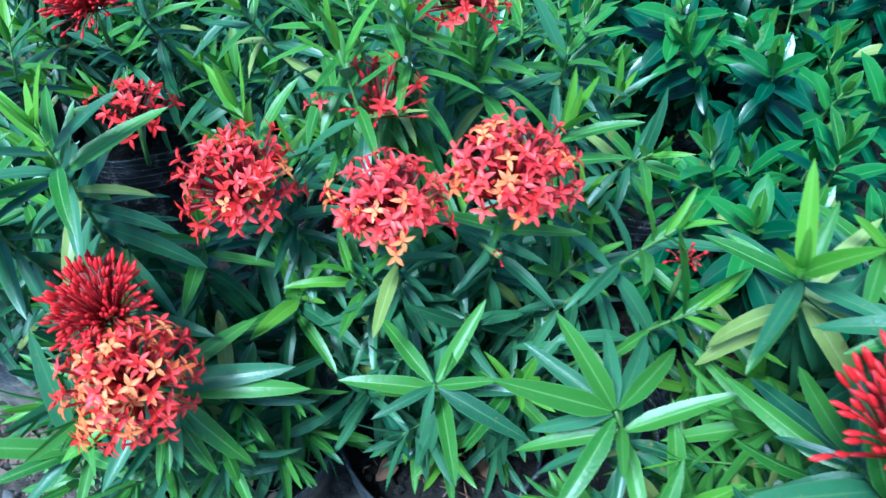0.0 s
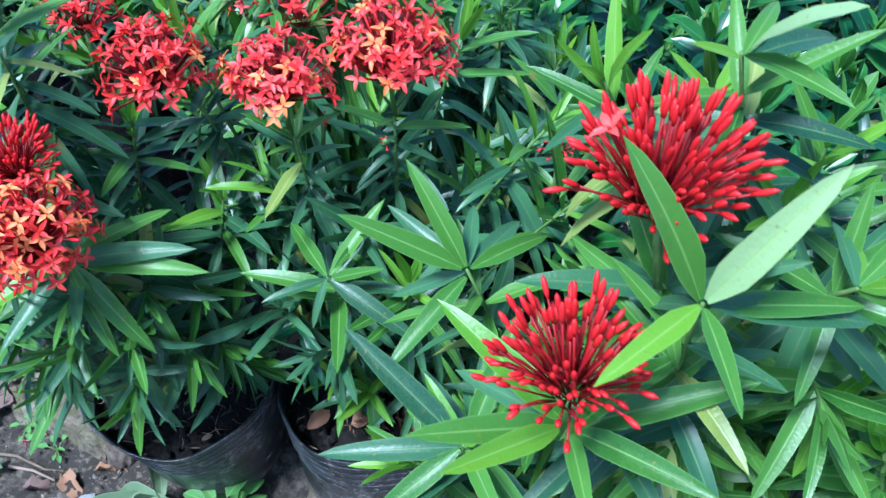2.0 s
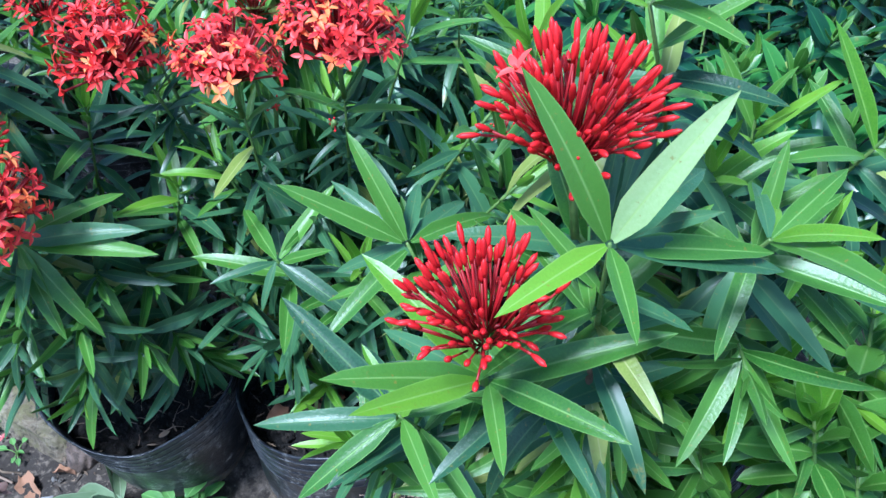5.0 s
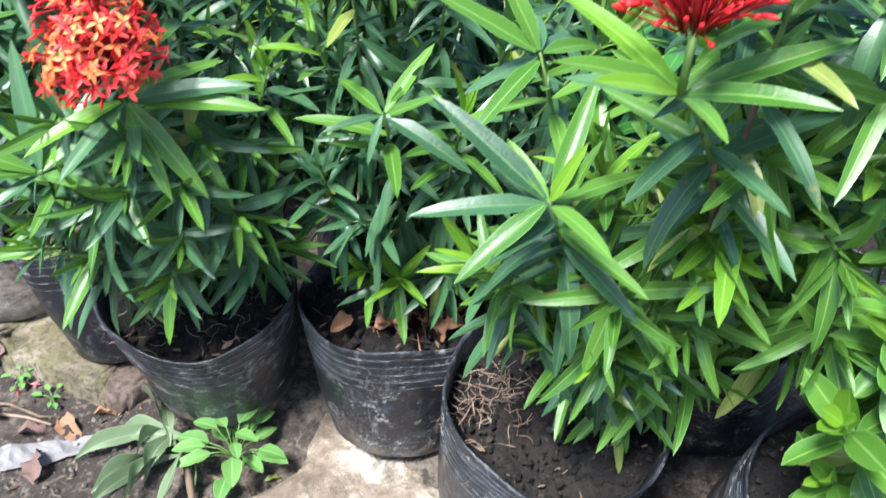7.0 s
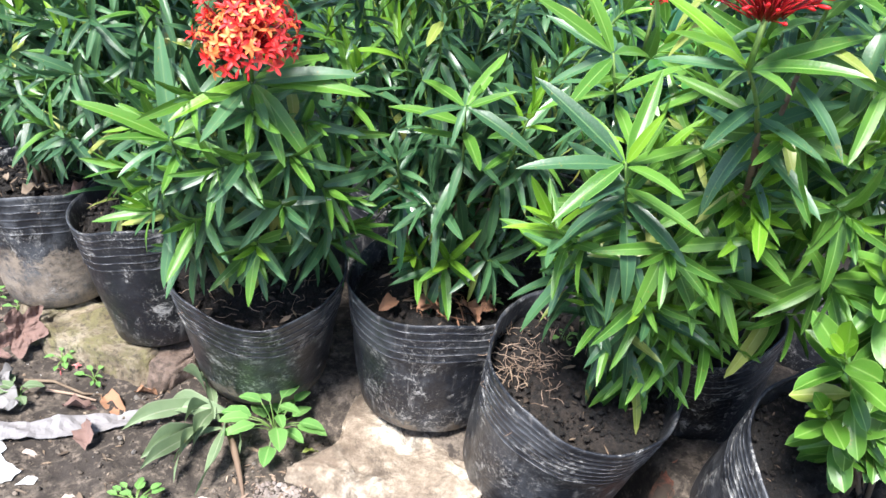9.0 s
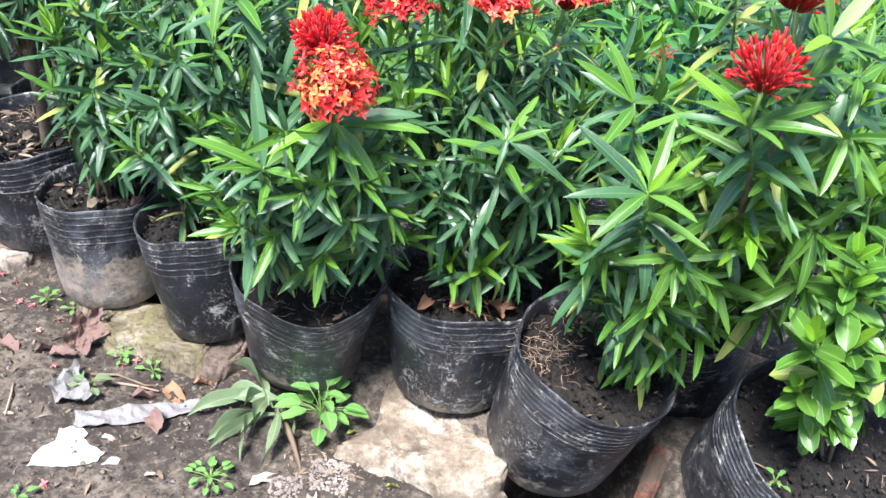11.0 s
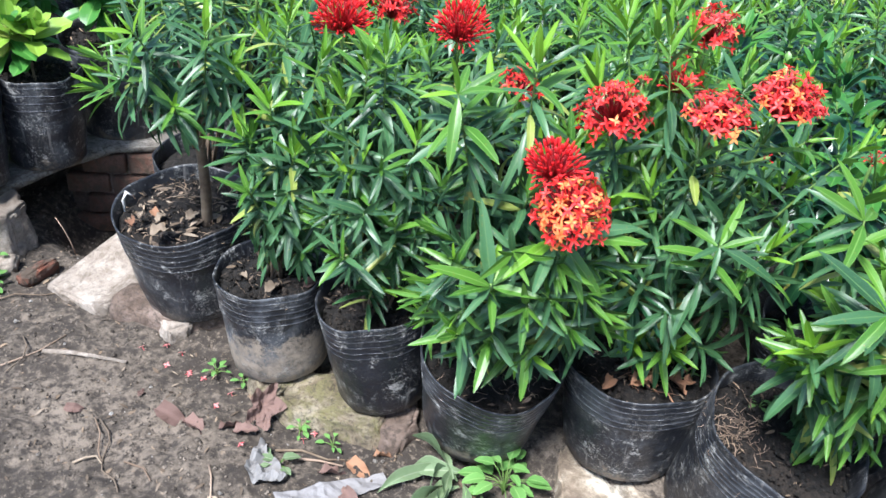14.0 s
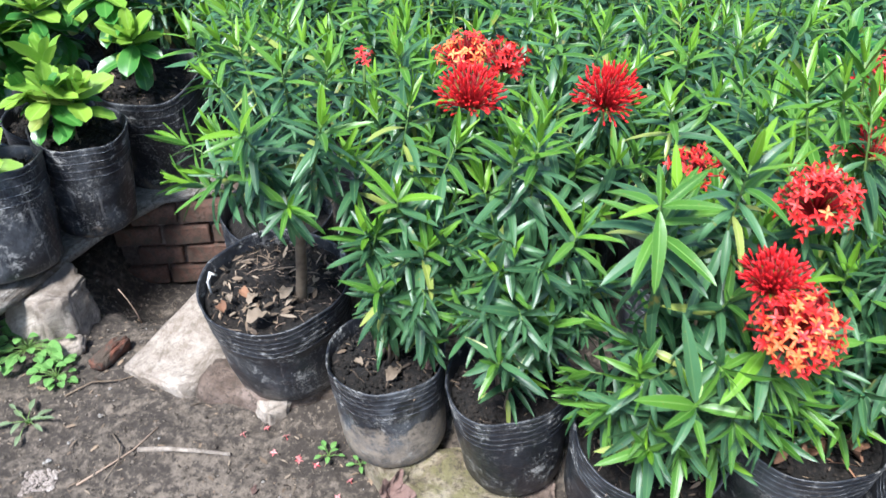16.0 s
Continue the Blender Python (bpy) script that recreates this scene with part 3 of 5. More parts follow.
def litter(plant, centre, axis, radius, seed, count=90, mat=None, length=0.010, name="mulch", where=None, curl=0.4):
    """Chips, fibres and dry bits strewn on the soil of a bag."""
    rng = random.Random(seed)
    j = Joined()
    x = unit(cross(axis, (0, 1, 0)))
    y = cross(axis, x)
    for _ in range(count):
        a, r = rng.uniform(0, 6.28), radius * math.sqrt(rng.random()) * 0.92
        if where:
            a = where + rng.gauss(0, 0.7)
        p = centre + r * (math.cos(a) * x + math.sin(a) * y) + axis * (0.010 + 0.010 * (1 - (r / radius) ** 2) + rng.uniform(0, 0.006))
        b = rng.uniform(0, 6.28)
        d = math.cos(b) * x + math.sin(b) * y + axis * rng.uniform(-0.25, 0.35)
        v, f, u = COARSE[rng.choice((0, 1, 2, 3, 4))]
        j.add(v, f, frame_of(p, d, axis + np.array([rng.uniform(-curl, curl) for _ in range(3)]), length * rng.choice((0.4, 0.6, 0.9, 1.4, 2.1)), rng.choice((0.4, 0.6, 1.0, 1.9))), u)
    put(name, j.mesh(name, [mat or CHIPS]), plant, kind="stuff")
    if mat in (None, STRAW):
        clods(plant, centre, axis, radius, seed + 500)


def fibres(plant, centre, axis, radius, seed, count=40, where=None):
    rng = random.Random(seed)
    j = Joined()
    x = unit(cross(axis, (0, 1, 0)))
    y = cross(axis, x)
    for _ in range(count):
        a, r = (where if where is not None else rng.uniform(0, 6.28)) + rng.gauss(0, 0.55), radius * rng.uniform(0.25, 0.95)
        p = centre + r * (math.cos(a) * x + math.sin(a) * y) + axis * 0.014
        b = rng.uniform(0, 6.28)
        pts = [p]
        for _ in range(4):
            b += rng.uniform(-0.8, 0.8)
            pts.append(pts[-1] + rng.uniform(0.004, 0.010) * (math.cos(b) * x + math.sin(b) * y) + axis * rng.uniform(-0.003, 0.004))
        v, f = tube(pts, (0.0004, 0.0005, 0.0005, 0.0004, 0.0003), 4)
        j.add(v, f)
    put("root_tangle", j.mesh("root_tangle", [ROOTS]), plant, kind="stuff")


def dry_leaves(plant, centre, mat, spots):
    """Curled dry leaves lying on the soil of a bag; each spot gives x, y from the middle, the turn and the length."""
    for k, (dx, dy, turn, size) in enumerate(spots):
        v, f, u = leaf_shape(8, 6, 0.30, 0.7 + 0.3 * (k % 2), 0.8, 0.7 * (-1) ** k, 0.30, 0.4)
        m = frame_of(centre + np.array((dx, dy, 0.018 + 0.004 * (k % 3))), (math.cos(turn), math.sin(turn), 0.25), (0.3 * math.sin(k), -0.4, 1), size)
        put("dry_leaf", mesh_of("dry_leaf", v, f, [mat], uv=u), plant, "curled dry leaf on the soil", Matrix(m))


def potted(name, label, category, group=""):
    e = new(name)
    e.empty_display_size = 0.05
    return tagged(e, label=label, category=category, group=group)


# ---- ground ----
def lift(x, y):
    """Height of the ground: flat path, a low bank under the bags."""
    line = 0.62 * (x + 0.24) + (y - 0.70)
    bank = 0.052 / (1 + math.exp(-max(-30, min(30, (line - 0.0) / 0.022)))) if x > -0.98 else 0.0
    bank *= max(0.0, min(1.0, (x + 0.98) / 0.1))
    dip = -0.26 * math.exp(-(((x - 0.24) / 0.128) ** 2 + ((y - 0.475) / 0.165) ** 2) ** 4)
    dip -= 0.14 * math.exp(-(((x + 1.17) / 0.16) ** 2 + ((y - 1.58) / 0.20) ** 2) ** 2)
    p = Vector((x, y, 0))
    return bank + dip + 0.012 * noise.noise(p * 4.5) + 0.009 * noise.noise(p * 15) + 0.0065 * noise.noise(p * 38) + 0.004 * noise.noise(p * 80)


def ground():
    xs = np.concatenate([[-400, -60, -12, -5, -3.2], np.concatenate([np.arange(-2.4, -1.6, 0.03), np.arange(-1.6, 0.5, 0.0085), np.arange(0.5, 1.6, 0.03)]), [2.2, 3.5, 6, 14, 60, 400]])
    ys = np.concatenate([[-400, -60, -10, -3, -1.2], np.concatenate([np.arange(-0.3, 0.15, 0.03), np.arange(0.15, 1.5, 0.0085), np.arange(1.5, 2.2, 0.03)]), [2.8, 3.6, 5, 12, 60, 400]])
    vs = []
    for y in ys:
        for x in xs:
            near = -2.5 < x < 1.7 and -0.4 < y < 2.3
            vs.append((x, y, lift(x, y) if near else (0.05 if y > 0.6 and x > -0.9 and abs(x) < 50 and y < 50 else 0.0)))
    w = len(xs)
    fs = [(j * w + i, j * w + i + 1, (j + 1) * w + i + 1, (j + 1) * w + i) for j in range(len(ys) - 1) for i in range(w - 1)]
    tagged(new("ground", mesh_of("ground", vs, fs, [EARTH])), "damp brown trodden earth with grit and litter", "ground", kind="structure")


ground()


def rock(name, label, corners, z0, z1, mat, seed, category="stone", rough=0.012, top_shift=(0, 0)):
    """A rough flat stone over a polygon of corners (x, y)."""
    rng = random.Random(seed)
    bm = bmesh.new()
    n = len(corners)
    lo = [bm.verts.new((x, y, z0)) for x, y in corners]
    cx, cy = sum(c[0] for c in corners) / n, sum(c[1] for c in corners) / n
    zt = z1 if hasattr(z1, "__len__") else [z1] * n
    hi = [bm.verts.new((cx + (x - cx) * 0.93 + top_shift[0], cy + (y - cy) * 0.93 + top_shift[1], z)) for (x, y), z in zip(corners, zt)]
    bm.faces.new(lo[::-1])
    bm.faces.new(hi)
    for i in range(n):
        bm.faces.new((lo[i], lo[(i + 1) % n], hi[(i + 1) % n], hi[i]))
    bmesh.ops.recalc_face_normals(bm, faces=bm.faces)
    bmesh.ops.bevel(bm, geom=bm.edges[:], offset=0.006, segments=2, affect="EDGES")
    bmesh.ops.triangulate(bm, faces=bm.faces)
    for _ in range(3):
        bmesh.ops.subdivide_edges(bm, edges=[e for e in bm.edges if e.calc_length() > 0.016], cuts=1, use_grid_fill=True)
        bmesh.ops.triangulate(bm, faces=[f for f in bm.faces if len(f.verts) > 4])
    off = Vector((rng.uniform(0, 9), rng.uniform(0, 9), 0))
    for v in bm.verts:
        p = v.co
        d = rough * (noise.noise(p * 9 + off) + 0.9 * noise.noise(p * 22 + off) + 0.65 * noise.noise(p * 55 + off))
        e = rough * 1.6 * noise.noise(p * 13 - off)
        v.co = p + Vector((d, e, d))
    me = bpy.data.meshes.new(name)
    bm.to_mesh(me)
    bm.free()
    me.materials.append(mat)
    me.polygons.foreach_set("use_smooth", [True] * len(me.polygons))
    return tagged(new(name, me), label, category)


# the slab's bright patches are sunlight painted by its stone material
rock("stone_slab", "pale stone slab under the grow bags, sun patches in its colour", [(-0.185, 0.475), (-0.122, 0.53), (-0.085, 0.70), (0.22, 0.72), (0.23, 0.62), (0.12, 0.50), (0.112, 0.412), (0.06, 0.375), (0.0, 0.385), (-0.10, 0.432)], -0.02, 0.040, SUNLIT_STONE, 1)
rock("edging_stone", "mossy brown edging stone under the grow bags", [(-0.655, 0.762), (-0.58, 0.718), (-0.526, 0.692), (-0.440, 0.668), (-0.41, 0.72), (-0.48, 0.83), (-0.605, 0.85)], -0.02, 0.044, STONE_MOSSY, 2)
rock("edging_stone", "small mossy edging stone at the muddy bag", [(-0.715, 0.825), (-0.680, 0.775), (-0.642, 0.750), (-0.60, 0.80), (-0.60, 0.93), (-0.70, 0.94)], -0.02, 0.046, STONE_MOSSY, 3)
rock("edging_stone", "brown broken stone between two grow bags", [(-0.435, 0.668), (-0.395, 0.647), (-0.356, 0.690), (-0.35, 0.80), (-0.41, 0.80)], -0.02, [0.044, 0.040, 0.052, 0.05, 0.05], STONE_BROWN, 4)
rock("edging_stone", "brown earth-covered stone under the leaning bag", [(-0.32, 0.71), (-0.17, 0.67), (-0.12, 0.75), (-0.30, 0.80)], -0.02, 0.048, STONE_BROWN, 16)
rock("paving_stone", "pale flat paving stone tilted on the earth", [(-1.235, 1.165), (-1.07, 1.055), (-0.975, 1.13), (-0.985, 1.30), (-1.05, 1.36)], -0.02, [0.016, 0.03, 0.060, 0.10, 0.105], STONE, 5)
rock("paving_stone", "small pale stone beside the tree's bag", [(-0.945, 1.03), (-0.905, 0.965), (-0.85, 0.985), (-0.845, 1.08), (-0.93, 1.11)], -0.02, 0.040, STONE, 6)
rock("paving_stone", "brown stone under the tree's bag", [(-1.06, 1.07), (-0.94, 1.00), (-0.70, 1.02), (-0.68, 1.22), (-0.98, 1.25)], -0.02, 0.052, STONE_BROWN, 7)
rock("support_stone", "rough grey stone carrying the board", [(-1.49, 1.30), (-1.40, 1.245), (-1.325, 1.29), (-1.31, 1.37), (-1.40, 1.44), (-1.50, 1.40)], -0.02, 0.128, STONE, 8, rough=0.012)
rock("support_stone", "dark stone under the far end of the board", [(-1.10, 1.85), (-0.98, 1.80), (-0.96, 1.98), (-1.10, 2.0)], -0.02, 0.128, STONE, 9, rough=0.012)
rock("broken_brick", "broken piece of red brick on the earth", [(-1.30, 1.19), (-1.27, 1.175), (-1.215, 1.255), (-1.245, 1.275)], -0.01, 0.030, BRICK, 10, "brick")
rock("broken_brick", "red brick half sunk beside the bags", [(0.318, 0.395), (0.345, 0.380), (0.440, 0.535), (0.413, 0.550)], -0.24, 0.050, BRICK, 11, "brick", 0.005)
rock("rubble", "grey rubble beside the support stone", [(-1.40, 1.25), (-1.36, 1.22), (-1.315, 1.245), (-1.33, 1.28)], -0.01, 0.024, STONE, 12)
# bank added to close the space under the board and keep light out
rock("shading_bank", "earth bank added under the board to darken the hollow", [(-1.75, 1.45), (-1.58, 1.42), (-1.40, 1.72), (-1.10, 1.96), (-0.95, 1.86), (-0.90, 2.05), (-1.2, 2.2), (-1.7, 1.8)], -0.05, 0.126, EARTH, 15, "earth", 0.02)
wall = rock("brick_wall_stub", "dirty red brick wall behind the hollow", [(-1.33, 1.672), (-0.92, 1.672), (-0.90, 1.80), (-1.30, 1.80)], -0.14, 0.124, STONE_BROWN, 13, "brick")
bm = bmesh.new()
bmesh.ops.create_cube(bm, size=1.0, matrix=Matrix.Diagonal((0.118, 0.045, 0.055, 1)))
bmesh.ops.bevel(bm, geom=bm.edges[:], offset=0.004, segments=1, affect="EDGES")
brick = bpy.data.meshes.new("brick")
bm.to_mesh(brick)
bm.free()
brick.materials.append(WALL_BRICK)
rng = random.Random(41)
for course in range(4):
    for k in range(3):
        x, z = -1.270 + 0.128 * k + 0.050 * (course % 2), -0.095 + 0.064 * course
        put("brick", brick, wall, m=pose(x, 1.674 + rng.uniform(-0.004, 0.003), z, rng.uniform(-1.5, 1.5), rng.uniform(-1, 1), rng.uniform(-2, 2)))
rock("board", "grey weathered cement board carrying grow bags", [(-1.72, 0.90), (-1.456, 1.23), (-1.377, 1.378), (-1.284, 1.536), (-1.18, 1.656), (-1.04, 1.69), (-0.92, 1.95), (-1.18, 2.05), (-1.42, 1.75), (-1.70, 1.42), (-1.98, 1.10)], 0.130, 0.156, BOARD, 14, "board", 0.003)


# ---- plants ----
def finish(plant, base):
    """Set the thing's own point at its base and leave its parts where they are."""
    plant.location = base
    for o in plant.children:
        o.matrix_parent_inverse = Matrix.Translation(-Vector(base))


def cover(plant, centre, axis, tips, seed, fine=True, spread=0.02, **more):
    """Shoots from the soil to each tip."""
    rng = random.Random(seed)
    for t in tips:
        foot = np.asarray(centre) + np.array([rng.uniform(-spread, spread), rng.uniform(-spread, spread), 0.0])
        leafy_shoot(plant, foot, t, rng, fine=fine, **more)


def side_shoots(plant, centre, seed, count, reach, low, high, fine=True, shift=(0, 0), **more):
    """Shoots round the plant's middle at random heights."""
    rng = random.Random(seed)
    for k in range(count):
        a = k * 2.4 + rng.uniform(-0.4, 0.4)
        r = reach * math.sqrt((k + 0.6) / count)
        tip = (centre[0] + shift[0] + r * math.cos(a), centre[1] + shift[1] + r * math.sin(a), rng.uniform(low, high) - 0.25 * r)
        foot = (centre[0] + rng.uniform(-0.02, 0.02), centre[1] + rng.uniform(-0.02, 0.02), centre[2])
        leafy_shoot(plant, foot, tip, rng, fine=fine, **more)


AT_NODE = (0.267, 0.197, 0.840), [((0.230, 0.186, 0.921), "m"), ((0.293, 0.169, 0.921), "p"), ((0.223, 0.145, 0.841), "y"), ((0.347, 0.218, 0.820), "m"), ((0.354, 0.218, 0.809), "o"), ((0.274, 0.138, 0.834), "m"), ((0.243, 0.237, 0.802), "o"), ((0.325, 0.265, 0.847), "o")]
AT_BUD = (0.215, 0.202, 0.743), [((0.147, 0.156, 0.780), "m"), ((0.158, 0.144, 0.768), "y"), ((0.264, 0.224, 0.731), "y"), ((0.278, 0.149, 0.764), "m"), ((0.226, 0.143, 0.749), "m"), ((0.311, 0.211, 0.770), "m"), ((0.145, 0.234, 0.794), "y"), ((0.154, 0.243, 0.729), "o")]
AT_V1 = (0.151, 0.372, 0.7), [((0.108, 0.388, 0.777), "m"), ((0.063, 0.359, 0.746), "m"), ((0.105, 0.300, 0.670), "m"), ((0.086, 0.415, 0.717), "o"), ((0.151, 0.440, 0.715), "o"), ((0.217, 0.440, 0.688), "m"), ((0.095, 0.379, 0.658), "o"), ((0.192, 0.452, 0.694), "o")]
AT_V3 = (0.352, 0.242, 0.816), [((0.371, 0.196, 0.858), "y"), ((0.402, 0.286, 0.837), "m"), ((0.368, 0.284, 0.814), "y"), ((0.357, 0.302, 0.819), "o"), ((0.373, 0.165, 0.858), "m")]
AT_V11 = (0.279, 0.276, 0.921), [((0.293, 0.224, 0.973), "p"), ((0.345, 0.328, 0.912), "o"), ((0.310, 0.225, 0.929), "m"), ((0.254, 0.261, 0.930), "y"), ((0.308, 0.328, 0.930), "m")]
AT_K5 = (0.158, 0.272, 0.628), [((0.193, 0.334, 0.698), "m"), ((0.069, 0.316, 0.682), "o"), ((0.175, 0.250, 0.681), "y"), ((0.127, 0.301, 0.663), "y"), ((0.188, 0.199, 0.638), "m"), ((0.060, 0.252, 0.624), "o"), ((0.094, 0.223, 0.588), "m"), ((0.237, 0.303, 0.635), "m")]
AT_U1 = (-0.3, 0.43, 0.543), [((-0.386, 0.396, 0.593), "m"), ((-0.355, 0.382, 0.560), "m"), ((-0.284, 0.483, 0.594), "y"), ((-0.227, 0.486, 0.582), "m"), ((-0.321, 0.474, 0.653), "o"), ((-0.308, 0.472, 0.569), "y"), ((-0.235, 0.394, 0.550), "m"), ((-0.342, 0.379, 0.520), "o"), ((-0.237, 0.494, 0.547), "o")]
AT_A1 = (-0.215, 0.452, 0.612), [((-0.100, 0.450, 0.634), "o"), ((-0.088, 0.441, 0.615), "m"), ((-0.172, 0.403, 0.536), "m"), ((-0.140, 0.412, 0.533), "m"), ((-0.252, 0.379, 0.563), "o"), ((-0.288, 0.390, 0.585), "y"), ((-0.135, 0.507, 0.636), "m"), ((-0.209, 0.413, 0.528), "o")]
AT_R2 = (-0.362, 0.51, 0.787), [((-0.342, 0.572, 0.812), "m"), ((-0.296, 0.535, 0.813), "m"), ((-0.412, 0.488, 0.788), "y"), ((-0.318, 0.455, 0.818), "m"), ((-0.370, 0.451, 0.706), "m"), ((-0.404, 0.588, 0.769), "m"), ((-0.374, 0.483, 0.839), "y")]
AT_U4 = (0.02, 0.462, 0.603), [((0.066, 0.517, 0.649), "m"), ((-0.036, 0.532, 0.613), "m"), ((0.104, 0.423, 0.567), "o"), ((0.074, 0.447, 0.626), "m"), ((-0.029, 0.427, 0.600), "o"), ((0.008, 0.433, 0.564), "o")]


def crowned(plant, centre, crown, seed, **more):
    """A shoot whose crown of leaves is set one by one."""
    tip, hand = crown
    leafy_shoot(plant, np.asarray(centre, float), tip, random.Random(seed), skip=3, hand=hand, **more)


def skirt(plant, centre, radii, low, high, count, seed, size=0.085, lean=(0.0, 0.0), mats=None, face=None):
    """Short leafy side twigs all round a plant, ending on its outline, with hanging leaves."""
    rng = random.Random(seed)
    for k in range(count):
        h = (k + 0.5) / count
        a = k * 2.4 + rng.uniform(-0.3, 0.3)
        if face is not None and math.cos(a - face) < -0.35:
            continue
        bulge = math.sin(math.pi * (0.22 + 0.62 * h))
        z = low + (high - low) * h + rng.uniform(-0.02, 0.02)
        cx, cy = centre[0] + lean[0] * h, centre[1] + lean[1] * h
        out = np.array((math.cos(a), math.sin(a), 0.0))
        tip = np.array((cx + radii[0] * bulge * out[0], cy + radii[1] * bulge * out[1], z))
        foot = np.array((centre[0] + lean[0] * h * 0.5, centre[1] + lean[1] * h * 0.5, max(centre[2], z - 0.07)))
        leafy_shoot(plant, foot, tip, rng, start=0.25, gap=0.011, size=size, crown=1 if rng.random() < 0.4 else 0, droop=1.2, thick=0.0022, mats=mats, hang=0.75)


BUDS = (("bud", 1.0),)
MIXED = (("orange", 0.40), ("coral", 0.30), ("red", 0.22), ("bud", 0.08))
REDDISH = (("coral", 0.36), ("red", 0.49), ("orange", 0.05), ("bud", 0.10))
PALE = (("coral", 0.60), ("orange", 0.20), ("red", 0.14), ("bud", 0.06))

# tree-shaped plant in the round bag beside the hollow
p = potted("potted_ixora", "ixora trained as a small tree in a black bag", "potted plant", "potted ixoras")
c, ax, r = grow_bag(p, (-0.843, 1.113, 0.055), (-0.861, 1.077, 0.298), 0.146, 0.120, 1, BAG, 0.035, 5)
rng = random.Random(11)
v, f = tube(bezier(c + np.array((0.045, -0.03, -0.01)), (-0.80, 1.02, 0.38), (-0.797, 0.965, 0.50), 8), [0.0125, 0.0115, 0.011, 0.0108, 0.0105, 0.010, 0.0098, 0.009], 10)
put("trunk", mesh_of("trunk", v, f, [STEM_WOOD]), p, "thin brown woody trunk")
fork = np.array((-0.797, 0.965, 0.49))
for tip in ((-0.858, 0.822, 0.745), (-0.797, 0.80, 0.630), (-0.741, 0.821, 0.755), (-0.90, 0.90, 0.70), (-0.93, 0.98, 0.66), (-0.80, 0.93, 0.80), (-0.87, 1.02, 0.80), (-0.73, 0.95, 0.79),
            (-0.98, 0.95, 0.60), (-0.92, 0.86, 0.66), (-0.71, 0.87, 0.68), (-0.77, 1.06, 0.78), (-0.93, 1.08, 0.72), (-0.99, 1.05, 0.62), (-0.95, 0.90, 0.62), (-0.86, 0.84, 0.69)):
    leafy_shoot(p, fork + np.array([rng.uniform(-0.01, 0.01) for _ in range(3)]), tip, rng, start=0.38, gap=0.013, size=0.080, thick=0.003, droop=0.7, crown=2)
litter(p, c, ax, r, 5, 60, STRAW, 0.020)
litter(p, c, ax, r, 55, 260, CHIPS, 0.013, "bark_chip")
fibres(p, c, ax, r, 6, 40)
dry_leaves(p, c, STRAW, ((-0.052, -0.115, 0.4, 0.050), (-0.085, -0.055, 2.2, 0.034), (0.010, -0.060, 0.9, 0.040), (-0.040, -0.030, 4.4, 0.032)))
dry_leaves(p, c, DRY_LEAF, ((-0.095, -0.080, 1.9, 0.034), (-0.070, -0.020, 5.5, 0.030)))
v, f = tube([(-0.985, 1.070, 0.275), (-0.988, 1.075, 0.300), (-0.984, 1.085, 0.314), (-0.972, 1.088, 0.305)], (0.002, 0.004, 0.005, 0.002), 6)
put("string_tie", mesh_of("string_tie", v, f, [PLAIN_WHITE]), p, "knot of white string on the rim")
finish(p, (-0.843, 1.113, 0.055))

# muddy bag
p = potted("potted_ixora", "bushy green ixora in a mud-splashed black grow bag", "potted plant", "potted ixoras")
c, ax, r = grow_bag(p, (-0.642, 0.886, 0.052), (-0.658, 0.865, 0.283), 0.108, 0.096, 2, BAG_MUDDY, 0.04)
cover(p, c, ax, [(-0.594, 0.751, 0.585), (-0.688, 0.794, 0.585), (-0.639, 0.781, 0.655), (-0.613, 0.858, 0.765), (-0.552, 0.785, 0.735), (-0.654, 0.868, 0.42), (-0.70, 0.88, 0.66), (-0.66, 0.93, 0.72)], 21, start=0.25, gap=0.013, size=0.086, droop=1.2)
skirt(p, c + np.array((0.055, 0.0, 0)), (0.10, 0.12), 0.36, 0.62, 26, 23, 0.080, (0.02, -0.07), face=-1.5, mats=(LEAF_OLD, LEAF_OLD, LEAF_MID))
side_shoots(p, c, 22, 8, 0.11, 0.48, 0.62, shift=(0.06, -0.05), start=0.35, gap=0.014, size=0.084, droop=1.3, mats=(LEAF_OLD, LEAF_OLD, LEAF_MID))
litter(p, c, ax, r, 7)
dry_leaves(p, c, MAPLE, ((0.065, -0.040, 0.5, 0.045),))
dry_leaves(p, c, STRAW, ((-0.005, -0.062, 0.8, 0.042), (-0.045, -0.020, 2.6, 0.026)))
finish(p, (-0.642, 0.886, 0.052))

# narrow bag with a low side plant
p = potted("potted_ixora", "green ixora with a low side shoot in a black grow bag", "potted plant", "potted ixoras")
c, ax, r = grow_bag(p, (-0.427, 0.790, 0.058), (-0.455, 0.766, 0.293), 0.108, 0.092, 3, BAG, 0.04)
cover(p, c, ax, [(-0.504, 0.678, 0.580), (-0.482, 0.728, 0.752), (-0.454, 0.714, 0.765), (-0.40, 0.66, 0.66), (-0.52, 0.76, 0.68), (-0.43, 0.80, 0.74)], 31, start=0.30, gap=0.015, size=0.088, droop=1.2)
cover(p, c + np.array((-0.0, -0.04, 0)), ax, [(-0.453, 0.681, 0.378)], 32, start=0.25, gap=0.012, size=0.085)
skirt(p, c + np.array((0.0, 0.0, 0)), (0.12, 0.12), 0.40, 0.64, 26, 34, 0.082, (0.0, -0.07), face=-1.8, mats=(LEAF_OLD, LEAF_OLD, LEAF_MID))
